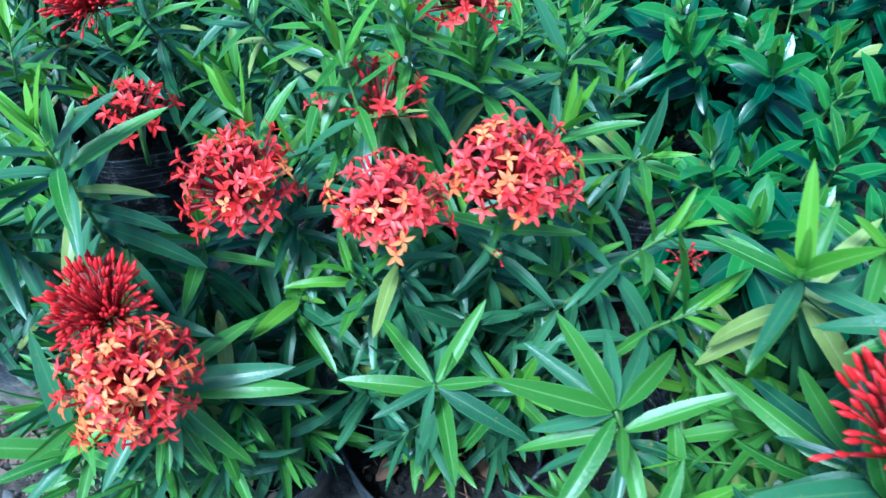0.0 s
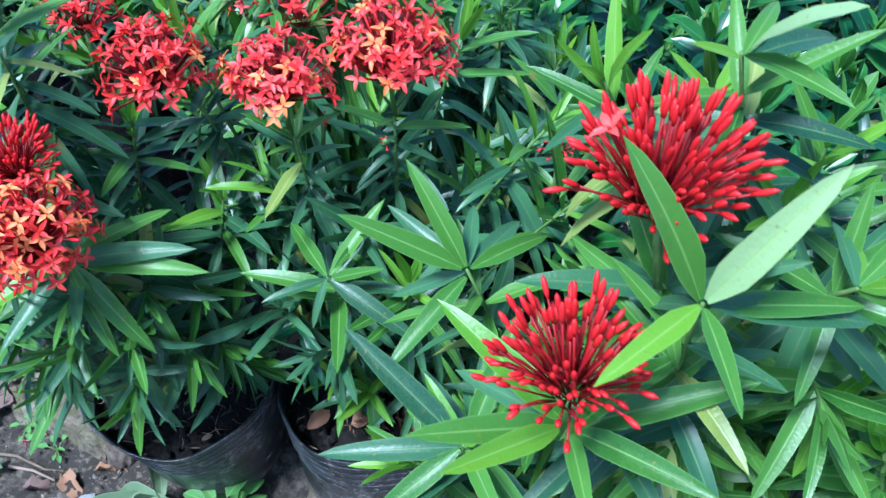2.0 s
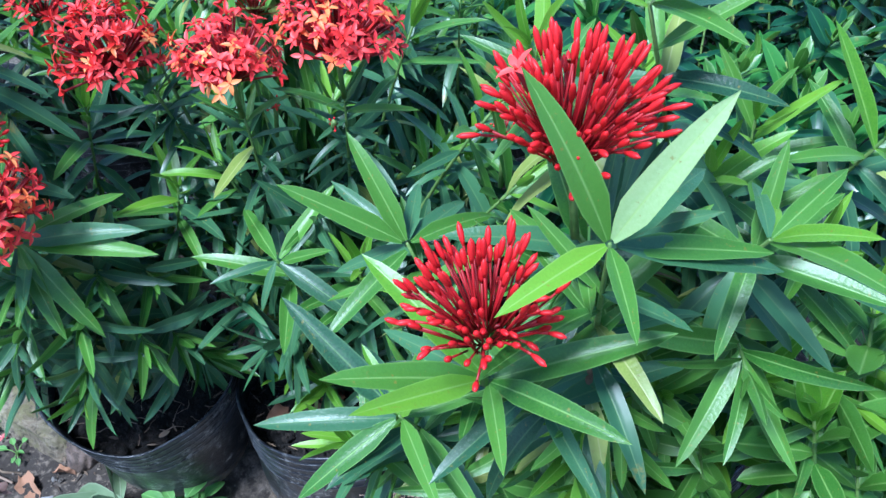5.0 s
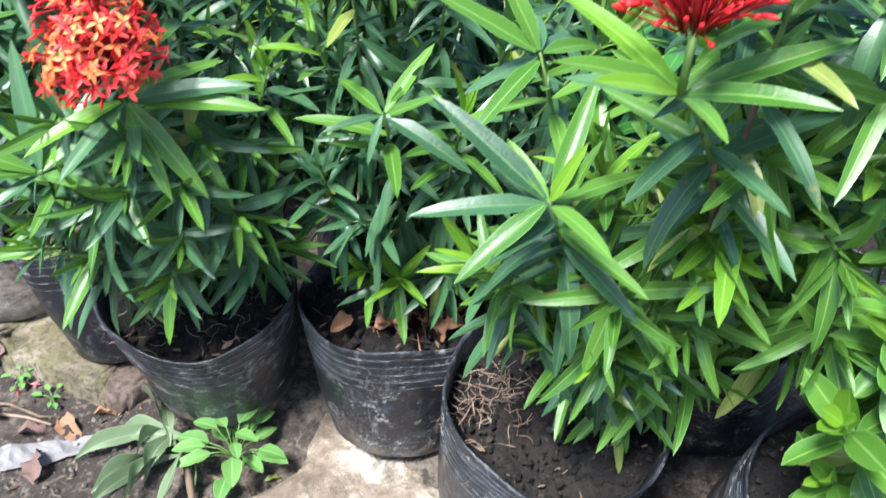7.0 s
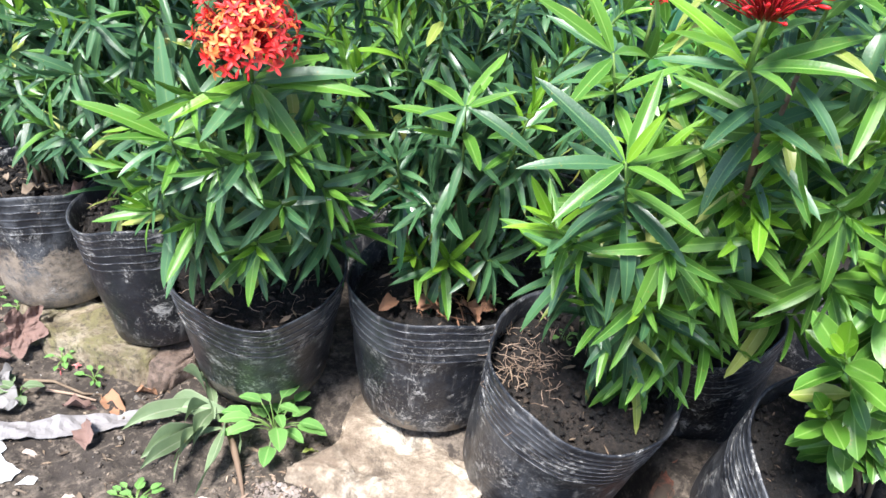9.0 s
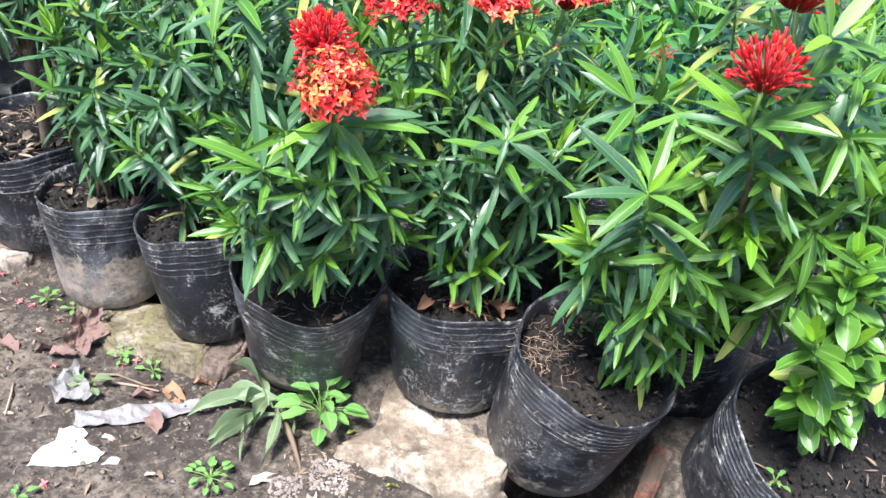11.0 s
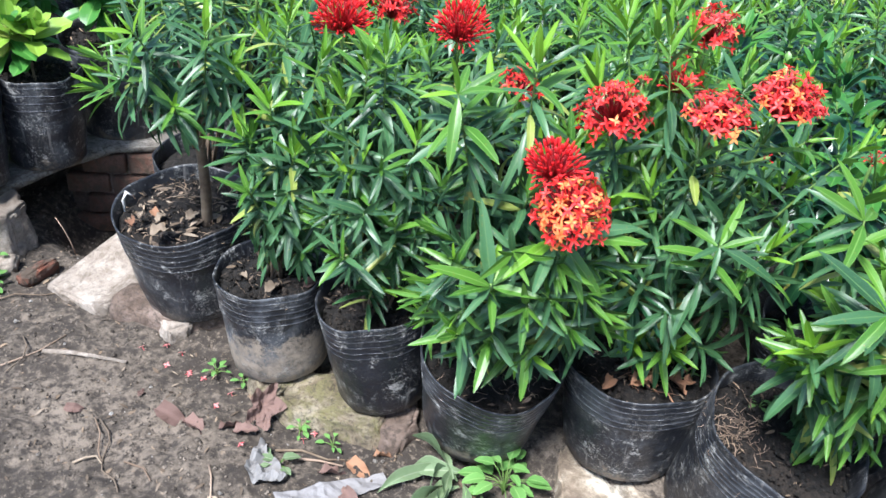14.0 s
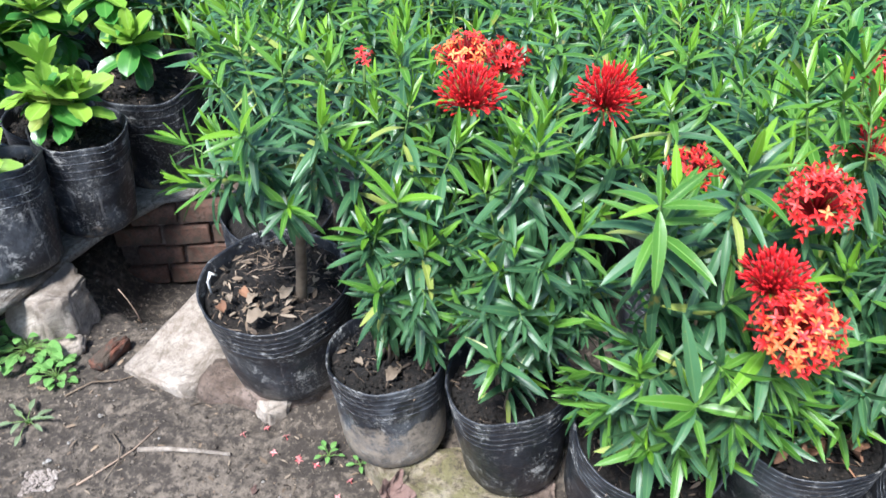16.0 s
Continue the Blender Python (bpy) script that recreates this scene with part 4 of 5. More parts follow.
side_shoots(p, c, 33, 8, 0.13, 0.46, 0.62, shift=(0.0, -0.06), start=0.35, gap=0.014, size=0.086, droop=1.3, mats=(LEAF_OLD, LEAF_OLD, LEAF_MID))
flower_head(p, (-0.526, 0.847, 0.788), (0.0, -0.2, 1.0), 0.048, 210, BUDS, 21, "bright red flower head in bud", 1.8)
flower_head(p, (-0.336, 0.805, 0.798), (0.0, -0.2, 1.0), 0.048, 210, BUDS, 22, "bright red domed flower head in bud", 1.8)
litter(p, c, ax, r, 8)
finish(p, (-0.427, 0.790, 0.058))

# double flower head
p = potted("potted_ixora", "ixora with two touching red and orange flower heads, leaning bag", "potted plant", "potted ixoras")
c, ax, r = grow_bag(p, (-0.245, 0.698, 0.055), (-0.243, 0.623, 0.287), 0.128, 0.101, 4, BAG_DUSTY, 0.045)
crowned(p, c, AT_A1, 40, start=0.25, gap=0.012, size=0.094, droop=1.2)
crowned(p, c, AT_U1, 44, start=0.30, gap=0.015, size=0.094)
crowned(p, c, AT_R2, 45, start=0.40, gap=0.017, size=0.098)
cover(p, c, ax, [(-0.25, 0.50, 0.655)], 41, start=0.25, gap=0.014, size=0.094, droop=1.2, bare_top=True, crown=0)
cover(p, c, ax, [(-0.262, 0.514, 0.838), (-0.31, 0.58, 0.76), (-0.19, 0.58, 0.68), (-0.11, 0.57, 0.60), (-0.10, 0.62, 0.52), (-0.14, 0.64, 0.68)], 42, start=0.35, gap=0.016, size=0.095)
side_shoots(p, c, 43, 8, 0.14, 0.46, 0.60, shift=(0.0, -0.09), start=0.30, gap=0.014, size=0.088, droop=1.4, crown=1)
skirt(p, c, (0.150, 0.150), 0.33, 0.60, 46, 46, 0.092, (0.01, -0.13), face=-1.8)
flower_head(p, (-0.212, 0.412, 0.679), (-0.05, -0.35, 0.94), 0.049, 165, MIXED, 1, "red flower head tipped with orange florets", 1.9, foot=(-0.215, 0.455, 0.61))
flower_head(p, (-0.236, 0.455, 0.724), (-0.15, 0.0, 1.0), 0.040, 200, BUDS, 2, "deep red flower head still in bud", 1.8, foot=(-0.25, 0.50, 0.65))
litter(p, c, ax, r, 9, 60)
fibres(p, c, ax, r, 10, 70)
finish(p, (-0.245, 0.698, 0.055))

# upright stems with three flower heads
p = potted("potted_ixora", "tall ixora with coral flower heads on bare upright stems", "potted plant", "potted ixoras")
c, ax, r = grow_bag(p, (0.030, 0.649, 0.055), (0.022, 0.638, 0.273), 0.135, 0.112, 5, BAG_DUSTY, 0.04)
cover(p, c, ax, [(-0.13, 0.585, 0.72), (-0.015, 0.525, 0.72), (0.075, 0.535, 0.74)], 51, start=0.35, gap=0.015, size=0.072, crown=1, bare_top=True)
crowned(p, c, AT_U4, 54, start=0.40, gap=0.018, size=0.088)
cover(p, c, ax, [(0.095, 0.465, 0.60), (0.209, 0.510, 0.745), (0.235, 0.47, 0.70), (-0.15, 0.625, 0.775), (0.13, 0.60, 0.78), (0.15, 0.56, 0.66), (-0.06, 0.56, 0.64), (-0.059, 0.621, 0.845), (0.05, 0.60, 0.70)], 52, start=0.45, gap=0.020, size=0.088)
skirt(p, c + np.array((0.02, 0.0, 0)), (0.13, 0.12), 0.33, 0.62, 16, 56, 0.084, (0.03, -0.08), face=-1.6, mats=(LEAF_OLD, LEAF_OLD, LEAF_MID))
# inner shoots in darkened leaves, so the depth behind the stems looks shaded
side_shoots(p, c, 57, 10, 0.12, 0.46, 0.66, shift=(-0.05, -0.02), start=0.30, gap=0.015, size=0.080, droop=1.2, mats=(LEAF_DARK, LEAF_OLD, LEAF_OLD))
cover(p, c, ax, [(-0.02, 0.58, 0.34), (0.03, 0.54, 0.36), (0.09, 0.60, 0.40), (-0.05, 0.62, 0.42), (0.08, 0.66, 0.46)], 53, start=0.2, gap=0.013, size=0.085, droop=1.3)
cover(p, c, ax, [(-0.058, 0.690, 0.850), (-0.030, 0.705, 0.875), (-0.095, 0.715, 0.835), (-0.005, 0.680, 0.835)], 58, start=0.42, gap=0.015, size=0.088, mats=(LEAF_MID, LEAF_MID, LEAF_NEW), crown=2, thick=0.0042)
flower_head(p, (-0.139, 0.550, 0.761), (-0.1, -0.15, 1.0), 0.047, 105, REDDISH, 3, "red flower head with open star florets", 1.75, foot=(-0.13, 0.585, 0.71))
flower_head(p, (-0.013, 0.504, 0.776), (0.0, -0.2, 1.0), 0.045, 90, PALE, 4, "coral flower head with open star florets", 1.4, foot=(-0.015, 0.525, 0.71))
flower_head(p, (0.079, 0.513, 0.800), (0.1, -0.05, 1.0), 0.050, 120, PALE, 5, "coral and orange domed flower head", 1.45, foot=(0.075, 0.535, 0.73))
flower_head(p, (0.215, 0.49, 0.735), (0, -0.1, 1), 0.016, 14, BUDS, 6, "small red bud cluster")
flower_head(p, (-0.026, 0.635, 0.782), (0.1, 0.1, 1), 0.040, 30, (("red", 0.6), ("bud", 0.4)), 23, "sparse fading red flower head", 1.5)
flower_head(p, (-0.080, 0.635, 0.775), (0.0, -0.1, 1), 0.016, 4, (("coral", 1.0),), 24, "few last coral florets", 1.2)
flower_head(p, (0.007, 0.554, 0.708), (0.2, -0.5, 0.8), 0.013, 4, (("red", 0.5), ("bud", 0.5)), 25, "few last red florets on a stalk", 1.0)
flower_head(p, (0.072, 0.503, 0.722), (0.2, -0.7, 0.5), 0.013, 3, BUDS, 26, "few last red florets on a stalk", 0.8)
litter(p, c, ax, r, 12, 110)
litter(p, c + np.array((0.005, -0.050, 0.008)), ax, 0.045, 13, 34, DRY_LEAF, 0.024, "leaf_mulch", curl=0.9)
dry_leaves(p, c, DRY_LEAF, ((-0.030, -0.062, 0.3, 0.050), (0.012, -0.072, 2.4, 0.046), (0.038, -0.052, 5.2, 0.044), (-0.004, -0.048, 1.2, 0.040), (-0.060, -0.050, 4.0, 0.036), (0.062, -0.070, 0.8, 0.034), (0.016, -0.040, 3.3, 0.046)))
finish(p, (0.030, 0.649, 0.055))

# leaning bag at the path
p = potted("potted_ixora", "leafy ixora in a black bag that leans toward the path", "potted plant", "potted ixoras")
c, ax, r = grow_bag(p, (0.193, 0.518, 0.02), (0.219, 0.448, 0.275), 0.134, 0.112, 6, BAG_DUSTY, 0.055, 7, 0.03)
foot = c + np.array((0.05, 0.0, 0.0))
crowned(p, foot, AT_K5, 63, start=0.22, gap=0.016, size=0.098)
crowned(p, foot, AT_V1, 64, start=0.30, gap=0.018, size=0.098)
cover(p, foot, ax, [(0.205, 0.34, 0.62), (0.11, 0.32, 0.54)], 61, start=0.25, gap=0.016, size=0.095)
cover(p, foot, ax, [(0.19, 0.36, 0.42), (0.24, 0.33, 0.44), (0.15, 0.40, 0.45), (0.28, 0.38, 0.42), (0.22, 0.42, 0.52)], 62, start=0.2, gap=0.013, size=0.092, droop=1.3)
skirt(p, foot, (0.11, 0.10), 0.40, 0.60, 20, 65, 0.090, (-0.04, -0.15), face=-2.0, mats=(LEAF_MID, LEAF_MID, LEAF_NEW))
cover(p, foot, ax, [(0.315, 0.395, 0.370), (0.345, 0.375, 0.395), (0.285, 0.400, 0.335)], 66, start=0.2, gap=0.012, size=0.098, droop=1.2, hang=0.9, crown=0, mats=(LEAF_MID, LEAF_MID, LEAF_NEW))
litter(p, c, ax, r, 14, 90)
fibres(p, c, ax, r, 15, 105, -0.25)
finish(p, (0.193, 0.518, 0.02))

# bag behind the leaning one, with the two heads in bud
p = potted("potted_ixora", "ixora with two large red flower heads in bud", "potted plant", "potted ixoras")
c, ax, r = grow_bag(p, (0.470, 0.685, 0.02), (0.432, 0.640, 0.255), 0.124, 0.108, 7, BAG, 0.04)
knot = np.array((0.285, 0.290, 0.590))
rng = random.Random(71)
leafy_shoot(p, c, knot, rng, start=0.72, gap=0.020, size=0.10, thick=0.006)
crowned(p, knot, AT_BUD, 74, start=0.10, gap=0.022, size=0.095, thick=0.004)
crowned(p, knot, AT_NODE, 75, start=0.25, gap=0.024, size=0.090, thick=0.003)
crowned(p, c, AT_V3, 76, start=0.50, gap=0.020, size=0.092)
crowned(p, c, AT_V11, 77, start=0.50, gap=0.020, size=0.092)
leafy_shoot(p, c, (0.256, 0.238, 0.815), rng, start=0.55, gap=0.022, size=0.09, crown=0, skip=2, thick=0.0045)
cover(p, c, ax, [(0.228, 0.358, 0.862), (0.285, 0.268, 0.570), (0.34, 0.33, 0.80), (0.30, 0.40, 0.84), (0.38, 0.40, 0.80), (0.42, 0.34, 0.74), (0.33, 0.28, 0.66), (0.45, 0.36, 0.82), (0.40, 0.30, 0.66)], 72, start=0.45, gap=0.019, size=0.092)
skirt(p, (0.38, 0.45, 0.30), (0.15, 0.14), 0.40, 0.74, 26, 78, 0.092, (-0.05, -0.14), face=-1.8, mats=(LEAF_MID, LEAF_MID, LEAF_NEW))
side_shoots(p, c, 73, 9, 0.18, 0.48, 0.68, shift=(-0.08, -0.22), start=0.40, gap=0.017, size=0.094, droop=1.2, mats=(LEAF_MID, LEAF_MID, LEAF_NEW))
flower_head(p, (0.211, 0.191, 0.810), (-0.12, -0.02, 1.0), 0.041, 125, BUDS, 7, "red flower head in bud with spread tubes", 1.7, foot=(0.215, 0.200, 0.742))
flower_head(p, (0.250, 0.246, 0.884), (0.05, -0.10, 1.0), 0.0465, 165, BUDS + (("coral", 0.02),), 8, "large bright red flower head in bud", 1.5, foot=(0.256, 0.238, 0.812))
finish(p, (0.470, 0.685, 0.02))

# broad-leaved plant at the near end
BROAD = (LEAF_MID, LEAF_MID, LEAF_NEW)
p = potted("potted_ixora", "broad-leaved light green ixora in a slumped black bag", "potted plant", "potted ixoras")
c, ax, r = grow_bag(p, (0.530, 0.430, 0.0), (0.550, 0.310, 0.245), 0.150, 0.125, 8, BAG_DUSTY, 0.06, 7, 0.03)
cover(p, c, ax, [(0.390, 0.215, 0.478), (0.407, 0.226, 0.592), (0.426, 0.273, 0.655), (0.474, 0.286, 0.600), (0.416, 0.233, 0.553), (0.46, 0.24, 0.46), (0.52, 0.26, 0.52), (0.50, 0.35, 0.60), (0.44, 0.29, 0.42), (0.56, 0.33, 0.64), (0.58, 0.25, 0.50),
                 (0.42, 0.25, 0.38), (0.50, 0.30, 0.40), (0.47, 0.34, 0.70), (0.54, 0.40, 0.72)],
      81, start=0.30, gap=0.020, size=0.070, wide=1, mats=BROAD, crown=2, droop=0.7)
litter(p, c, ax, r, 16, 110)
finish(p, (0.530, 0.430, 0.0))

# bags on the board with large-leaved plants
for k, (bot, top, rt, rb, tips) in enumerate((
        ((-1.473, 1.375, 0.156), (-1.484, 1.42, 0.400), 0.123, 0.109, [(-1.50, 1.34, 0.47), (-1.45, 1.33, 0.44), (-1.55, 1.42, 0.50)]),
        ((-1.327, 1.564, 0.156), (-1.312, 1.55, 0.412), 0.105, 0.092, [(-1.34, 1.50, 0.53), (-1.40, 1.53, 0.52), (-1.29, 1.52, 0.51), (-1.36, 1.58, 0.56)]),
        ((-1.187, 1.809, 0.156), (-1.193, 1.765, 0.444), 0.133, 0.118, [(-1.19, 1.68, 0.575), (-1.26, 1.74, 0.70), (-1.22, 1.82, 0.72)]),
        ((-1.62, 1.62, 0.03), (-1.62, 1.60, 0.30), 0.12, 0.105, [(-1.58, 1.55, 0.58), (-1.66, 1.60, 0.62), (-1.54, 1.68, 0.60), (-1.50, 1.60, 0.66)]),
        ((-1.48, 1.88, 0.03), (-1.48, 1.86, 0.30), 0.12, 0.105, [(-1.42, 1.78, 0.62), (-1.50, 1.84, 0.66), (-1.36, 1.85, 0.66), (-1.55, 1.78, 0.60)]))):
    p = potted("potted_shrub", "young round-leaved lime green shrub in a black grow bag", "potted plant", "round-leaved shrubs")
    c, ax, r = grow_bag(p, bot, top, rt, rb, 20 + k, BAG_DUSTY, 0.04, 4)
    cover(p, c, ax, tips, 200 + k, start=0.50, gap=0.010, size=0.105, wide=2, mats=(LEAF_BROAD, LEAF_LIME, LEAF_LIME), crown=5, droop=0.3)
    litter(p, c, ax, r, 30 + k, 90)
    finish(p, bot)

# bag seen behind the tree's bag
p = potted("potted_ixora", "dark ixora in a black bag behind the hollow", "potted plant", "potted ixoras")
c, ax, r = grow_bag(p, (-0.87, 1.36, 0.03), (-0.87, 1.355, 0.28), 0.125, 0.11, 50, BAG, 0.04)
side_shoots(p, c, 51, 14, 0.16, 0.58, 0.80, fine=False, start=0.40, gap=0.016, size=0.088, crown=2)
finish(p, (-0.87, 1.36, 0.03))

# ---- litter and weeds on the path ----
def height(x, y):
    return lift(x, y)


def crumpled(name, label, category, outline, mat, seed, lift_by=0.003, rough=0.004, thick=0.0008, scale=30):
    """A thin torn sheet over an outline on the earth."""
    rng = random.Random(seed)
    bm = bmesh.new()
    face = bm.faces.new([bm.verts.new((x, y, 0)) for x, y in outline])
    bmesh.ops.triangulate(bm, faces=[face])
    for _ in range(4):
        bmesh.ops.subdivide_edges(bm, edges=[e for e in bm.edges if e.calc_length() > 0.008], cuts=1)
        bmesh.ops.triangulate(bm, faces=[f for f in bm.faces if len(f.verts) > 3])
    off = Vector((rng.uniform(0, 9), rng.uniform(0, 9), 0))
    for v in bm.verts:
        h = noise.noise(v.co * scale + off)
        edge = 0.0025 * noise.noise(v.co * 90 + off)
        v.co.z = height(v.co.x, v.co.y) + lift_by + rough * (0.6 + h)
        v.co.x += edge
        v.co.y += 0.0025 * noise.noise(v.co * 80 - off)
    bmesh.ops.solidify(bm, geom=bm.faces[:], thickness=thick)
    me = bpy.data.meshes.new(name)
    bm.to_mesh(me)
    bm.free()
    me.materials.append(mat)
    return tagged(new(name, me), label, category)


crumpled("paper_strip", "dirty white paper strip on the earth", "litter", [(-0.611, 0.508), (-0.565, 0.520), (-0.523, 0.533), (-0.47, 0.548), (-0.414, 0.568), (-0.424, 0.600), (-0.47, 0.592), (-0.528, 0.578), (-0.575, 0.556), (-0.621, 0.545)], GREY_PAPER, 1, 0.004, 0.006, 0.0008, 34)
# two white sheets laid flat in place of sunlit spots on the earth
crumpled("torn_paper", "flat white sheet standing in for sunlit earth", "litter", [(-0.655, 0.416), (-0.605, 0.427), (-0.552, 0.436), (-0.548, 0.458), (-0.572, 0.470), (-0.590, 0.486), (-0.586, 0.500), (-0.602, 0.515), (-0.633, 0.502), (-0.630, 0.478), (-0.650, 0.455)], PLAIN_WHITE, 2, 0.002, 0.002)
crumpled("paper_scrap", "small white sheet standing in for a fleck of sunlight", "litter", [(-0.545, 0.432), (-0.521, 0.434), (-0.519, 0.447), (-0.534, 0.449)], PLAIN_WHITE, 3, 0.002, 0.002)
crumpled("plastic_scrap", "crumpled dirty clear plastic scrap", "litter", [(-0.678, 0.590), (-0.66, 0.566), (-0.625, 0.558), (-0.600, 0.576), (-0.620, 0.615), (-0.642, 0.640), (-0.652, 0.675), (-0.668, 0.645)], FOIL, 4, 0.006, 0.020, 0.0006, 60)
for k, (x, y, size, turn, mat) in enumerate(((-0.475, 0.507, 0.065, 1.9, MAPLE), (-0.495, 0.632, 0.060, 5.7, DRY_LEAF), (-0.545, 0.600, 0.060, 0.1, MAPLE), (-0.715, 0.690, 0.05, 0.3, MAPLE), (-0.445, 0.640, 0.040, 0.2, DRY_LEAF),
                                             (-0.875, 0.752, 0.075, 5.9, MAPLE), (-0.815, 0.730, 0.065, 5.5, MAPLE), (-0.60, 0.30, 0.05, 2.2, DRY_LEAF), (-0.160, 0.528, 0.032, 0.4, LEAF_YELLOW), (-0.310, 0.405, 0.055, 0.6, PALE_DRY),
                                             (-0.092, 0.400, 0.026, 0.3, LEAF_YELLOW), (-0.565, 0.497, 0.028, 0.0, PALE_DRY), (-0.475, 0.412, 0.026, 0.0, PALE_DRY), (-1.05, 0.75, 0.04, 0.2, MAPLE), (-0.212, 0.355, 0.055, 1.3, PALE_DRY), (-0.155, 0.365, 0.034, 6.0, PALE_DRY),
                                             (-0.745, 0.700, 0.05, 0.5, MAPLE), (-0.92, 0.80, 0.03, 1.2, MAPLE))):
    v, f, u = leaf_shape(9, 6, 0.24 if mat in (MAPLE, DRY_LEAF) else 0.15, 0.5 + 0.35 * (k % 3), 0.75, 0.9 * (-1) ** k, 0.34, 0.2)
    m = frame_of((x, y, height(x, y) + 0.006), (math.cos(turn), math.sin(turn), 0.2), (0.3 * math.sin(k), -0.3 * math.cos(k), 1), size)
    tagged(put("fallen_leaf", mesh_of("fallen_leaf", v, f, [mat], uv=u), None, "", Matrix(m)), "curled dry brown leaf fallen on the earth" if mat in (DRY_LEAF, MAPLE) else "pale narrow leaf fallen on the earth", "leaf", "fallen leaves")


def lobed_leaf(label, foot, along, up, size, seed):
    """A dry leaf with pointed lobes, folded along its middle and curled."""
    bm = bmesh.new()
    edge = []
    for i in range(44):
        a = 2 * math.pi * i / 44
        rr = 0.30 + 0.20 * abs(math.cos(2.5 * a)) ** 1.5 + 0.03 * math.sin(11 * a)
        edge.append(bm.verts.new((rr * math.sin(a), 0.5 + rr * math.cos(a) * 1.1, 0)))
    mid = bm.verts.new((0, 0.5, 0))
    for i in range(44):
        bm.faces.new((mid, edge[i], edge[(i + 1) % 44]))
    for _ in range(3):
        bmesh.ops.subdivide_edges(bm, edges=[e for e in bm.edges if e.calc_length() > 0.09], cuts=1)
        bmesh.ops.triangulate(bm, faces=[f for f in bm.faces if len(f.verts) > 3])
    off = Vector((seed * 1.7, seed * 0.9, 0))
    for w in bm.verts:
        x, y = w.co.x, w.co.y
        w.co.z = 0.55 * abs(x) + 0.25 * (y - 0.4) ** 2 + 0.10 * noise.noise(w.co * 5 + off) + 0.05 * noise.noise(w.co * 13 + off)
        w.co.x *= 0.82
    bmesh.ops.solidify(bm, geom=bm.faces[:], thickness=0.008)
    me = bpy.data.meshes.new("fallen_leaf")
    bm.to_mesh(me)
    bm.free()
    me.materials.append(MAPLE)
    tagged(put("fallen_leaf", me, None, "", Matrix(frame_of(foot, along, up, size))), label, "leaf", "fallen leaves")


lobed_leaf("large lobed brown dead leaf against the edging stone", (-0.682, 0.712, 0.006), (0.38, 0.70, 0.60), (0.45, -0.70, 0.7), 0.092, 3)


def weed(name, label, x, y, count, size, reach, rise, seed, mat=WEED, wide=0.27, ground_z=None):
    """A low herb: stalks with round leaves."""
    rng = random.Random(seed)
    w = new(name)
    z = height(x, y) if ground_z is None else ground_z
    me = mesh_of("leaf", *leaf_shape(7, 4, wide, 0.6, 0.25, 0.1, 0.06, 0.7)[:2], [mat], uv=leaf_shape(7, 4, wide, 0.6, 0.25, 0.1, 0.06, 0.7)[2])
    for k in range(count):
        a = k * 2.4 + rng.uniform(-0.5, 0.5)
        d = np.array((math.cos(a), math.sin(a), 0.0))
        rr = reach * math.sqrt((k + 0.4) / count)
        top = np.array((x, y, z)) + d * rr * rng.uniform(0.8, 1.15) + np.array((0, 0, rise * rng.uniform(0.35, 1.0) * (1.15 - rr / reach * 0.5)))
        v, f = tube(bezier((x, y, z - 0.004), (x, y, z + rise * 0.5), top, 5), [0.0013, 0.0012, 0.001, 0.001, 0.0008], 5)
        st = put("stalk", mesh_of("stalk", v, f, [STEM_GREEN]), w)
        put("leaf", me, st, m=Matrix(frame_of(top, d + np.array((0, 0, 0.25)), (0, 0, 1), size * rng.uniform(0.65, 1.15), rng.uniform(0.9, 1.1))))
    finish(w, (x, y, z))
    return tagged(w, label, "weed", "weeds")


weed("weed", "bright green seedling weed with round leaves", -0.205, 0.555, 20, 0.046, 0.050, 0.080, 1)
weed("weed", "small light green weed seedling", -0.37, 0.405, 18, 0.017, 0.030, 0.026, 2)
weed("weed", "small light green weed seedling", -0.588, 0.712, 9, 0.018, 0.020, 0.022, 3)
weed("weed", "small light green weed seedling", -0.523, 0.676, 6, 0.017, 0.018, 0.020, 4)
weed("weed", "small light green weed seedling", -0.618, 0.615, 7, 0.030, 0.028, 0.030, 5, WILT)
weed("weed", "small light green weed seedling", -0.775, 0.868, 7, 0.020, 0.020, 0.025, 6)
weed("weed", "small light green weed seedling", -0.64, 0.345, 8, 0.020, 0.022, 0.022, 7)
weed("weed", "small green weed at the muddy bag", -0.715, 0.84, 5, 0.016, 0.014, 0.03, 8)
weed("weed", "greyish dry weed on the earth", -1.385, 1.03, 10, 0.034, 0.04, 0.03, 9, WILT, 0.16)
weed("clover", "bright green clover patch on the earth", -1.44, 1.25, 48, 0.028, 0.085, 0.06, 10, WEED, 0.42)
weed("clover", "bright green clover patch on the earth", -1.36, 1.16, 20, 0.025, 0.045, 0.04, 11, WEED, 0.42)
weed("clover", "bright green clover patch on the earth", -1.55, 1.20, 34, 0.027, 0.070, 0.06, 12, WEED, 0.42)

weed("weed", "tiny bright green weed on the potting soil", 0.205, 0.530, 7, 0.014, 0.016, 0.022, 13, ground_z=0.245)
weed("weed", "tiny bright green weed on the potting soil", 0.104, 0.602, 5, 0.013, 0.012, 0.020, 14, ground_z=0.245)
weed("weed", "tiny bright green weed on the potting soil", 0.452, 0.262, 6, 0.014, 0.014, 0.018, 15, ground_z=0.195)

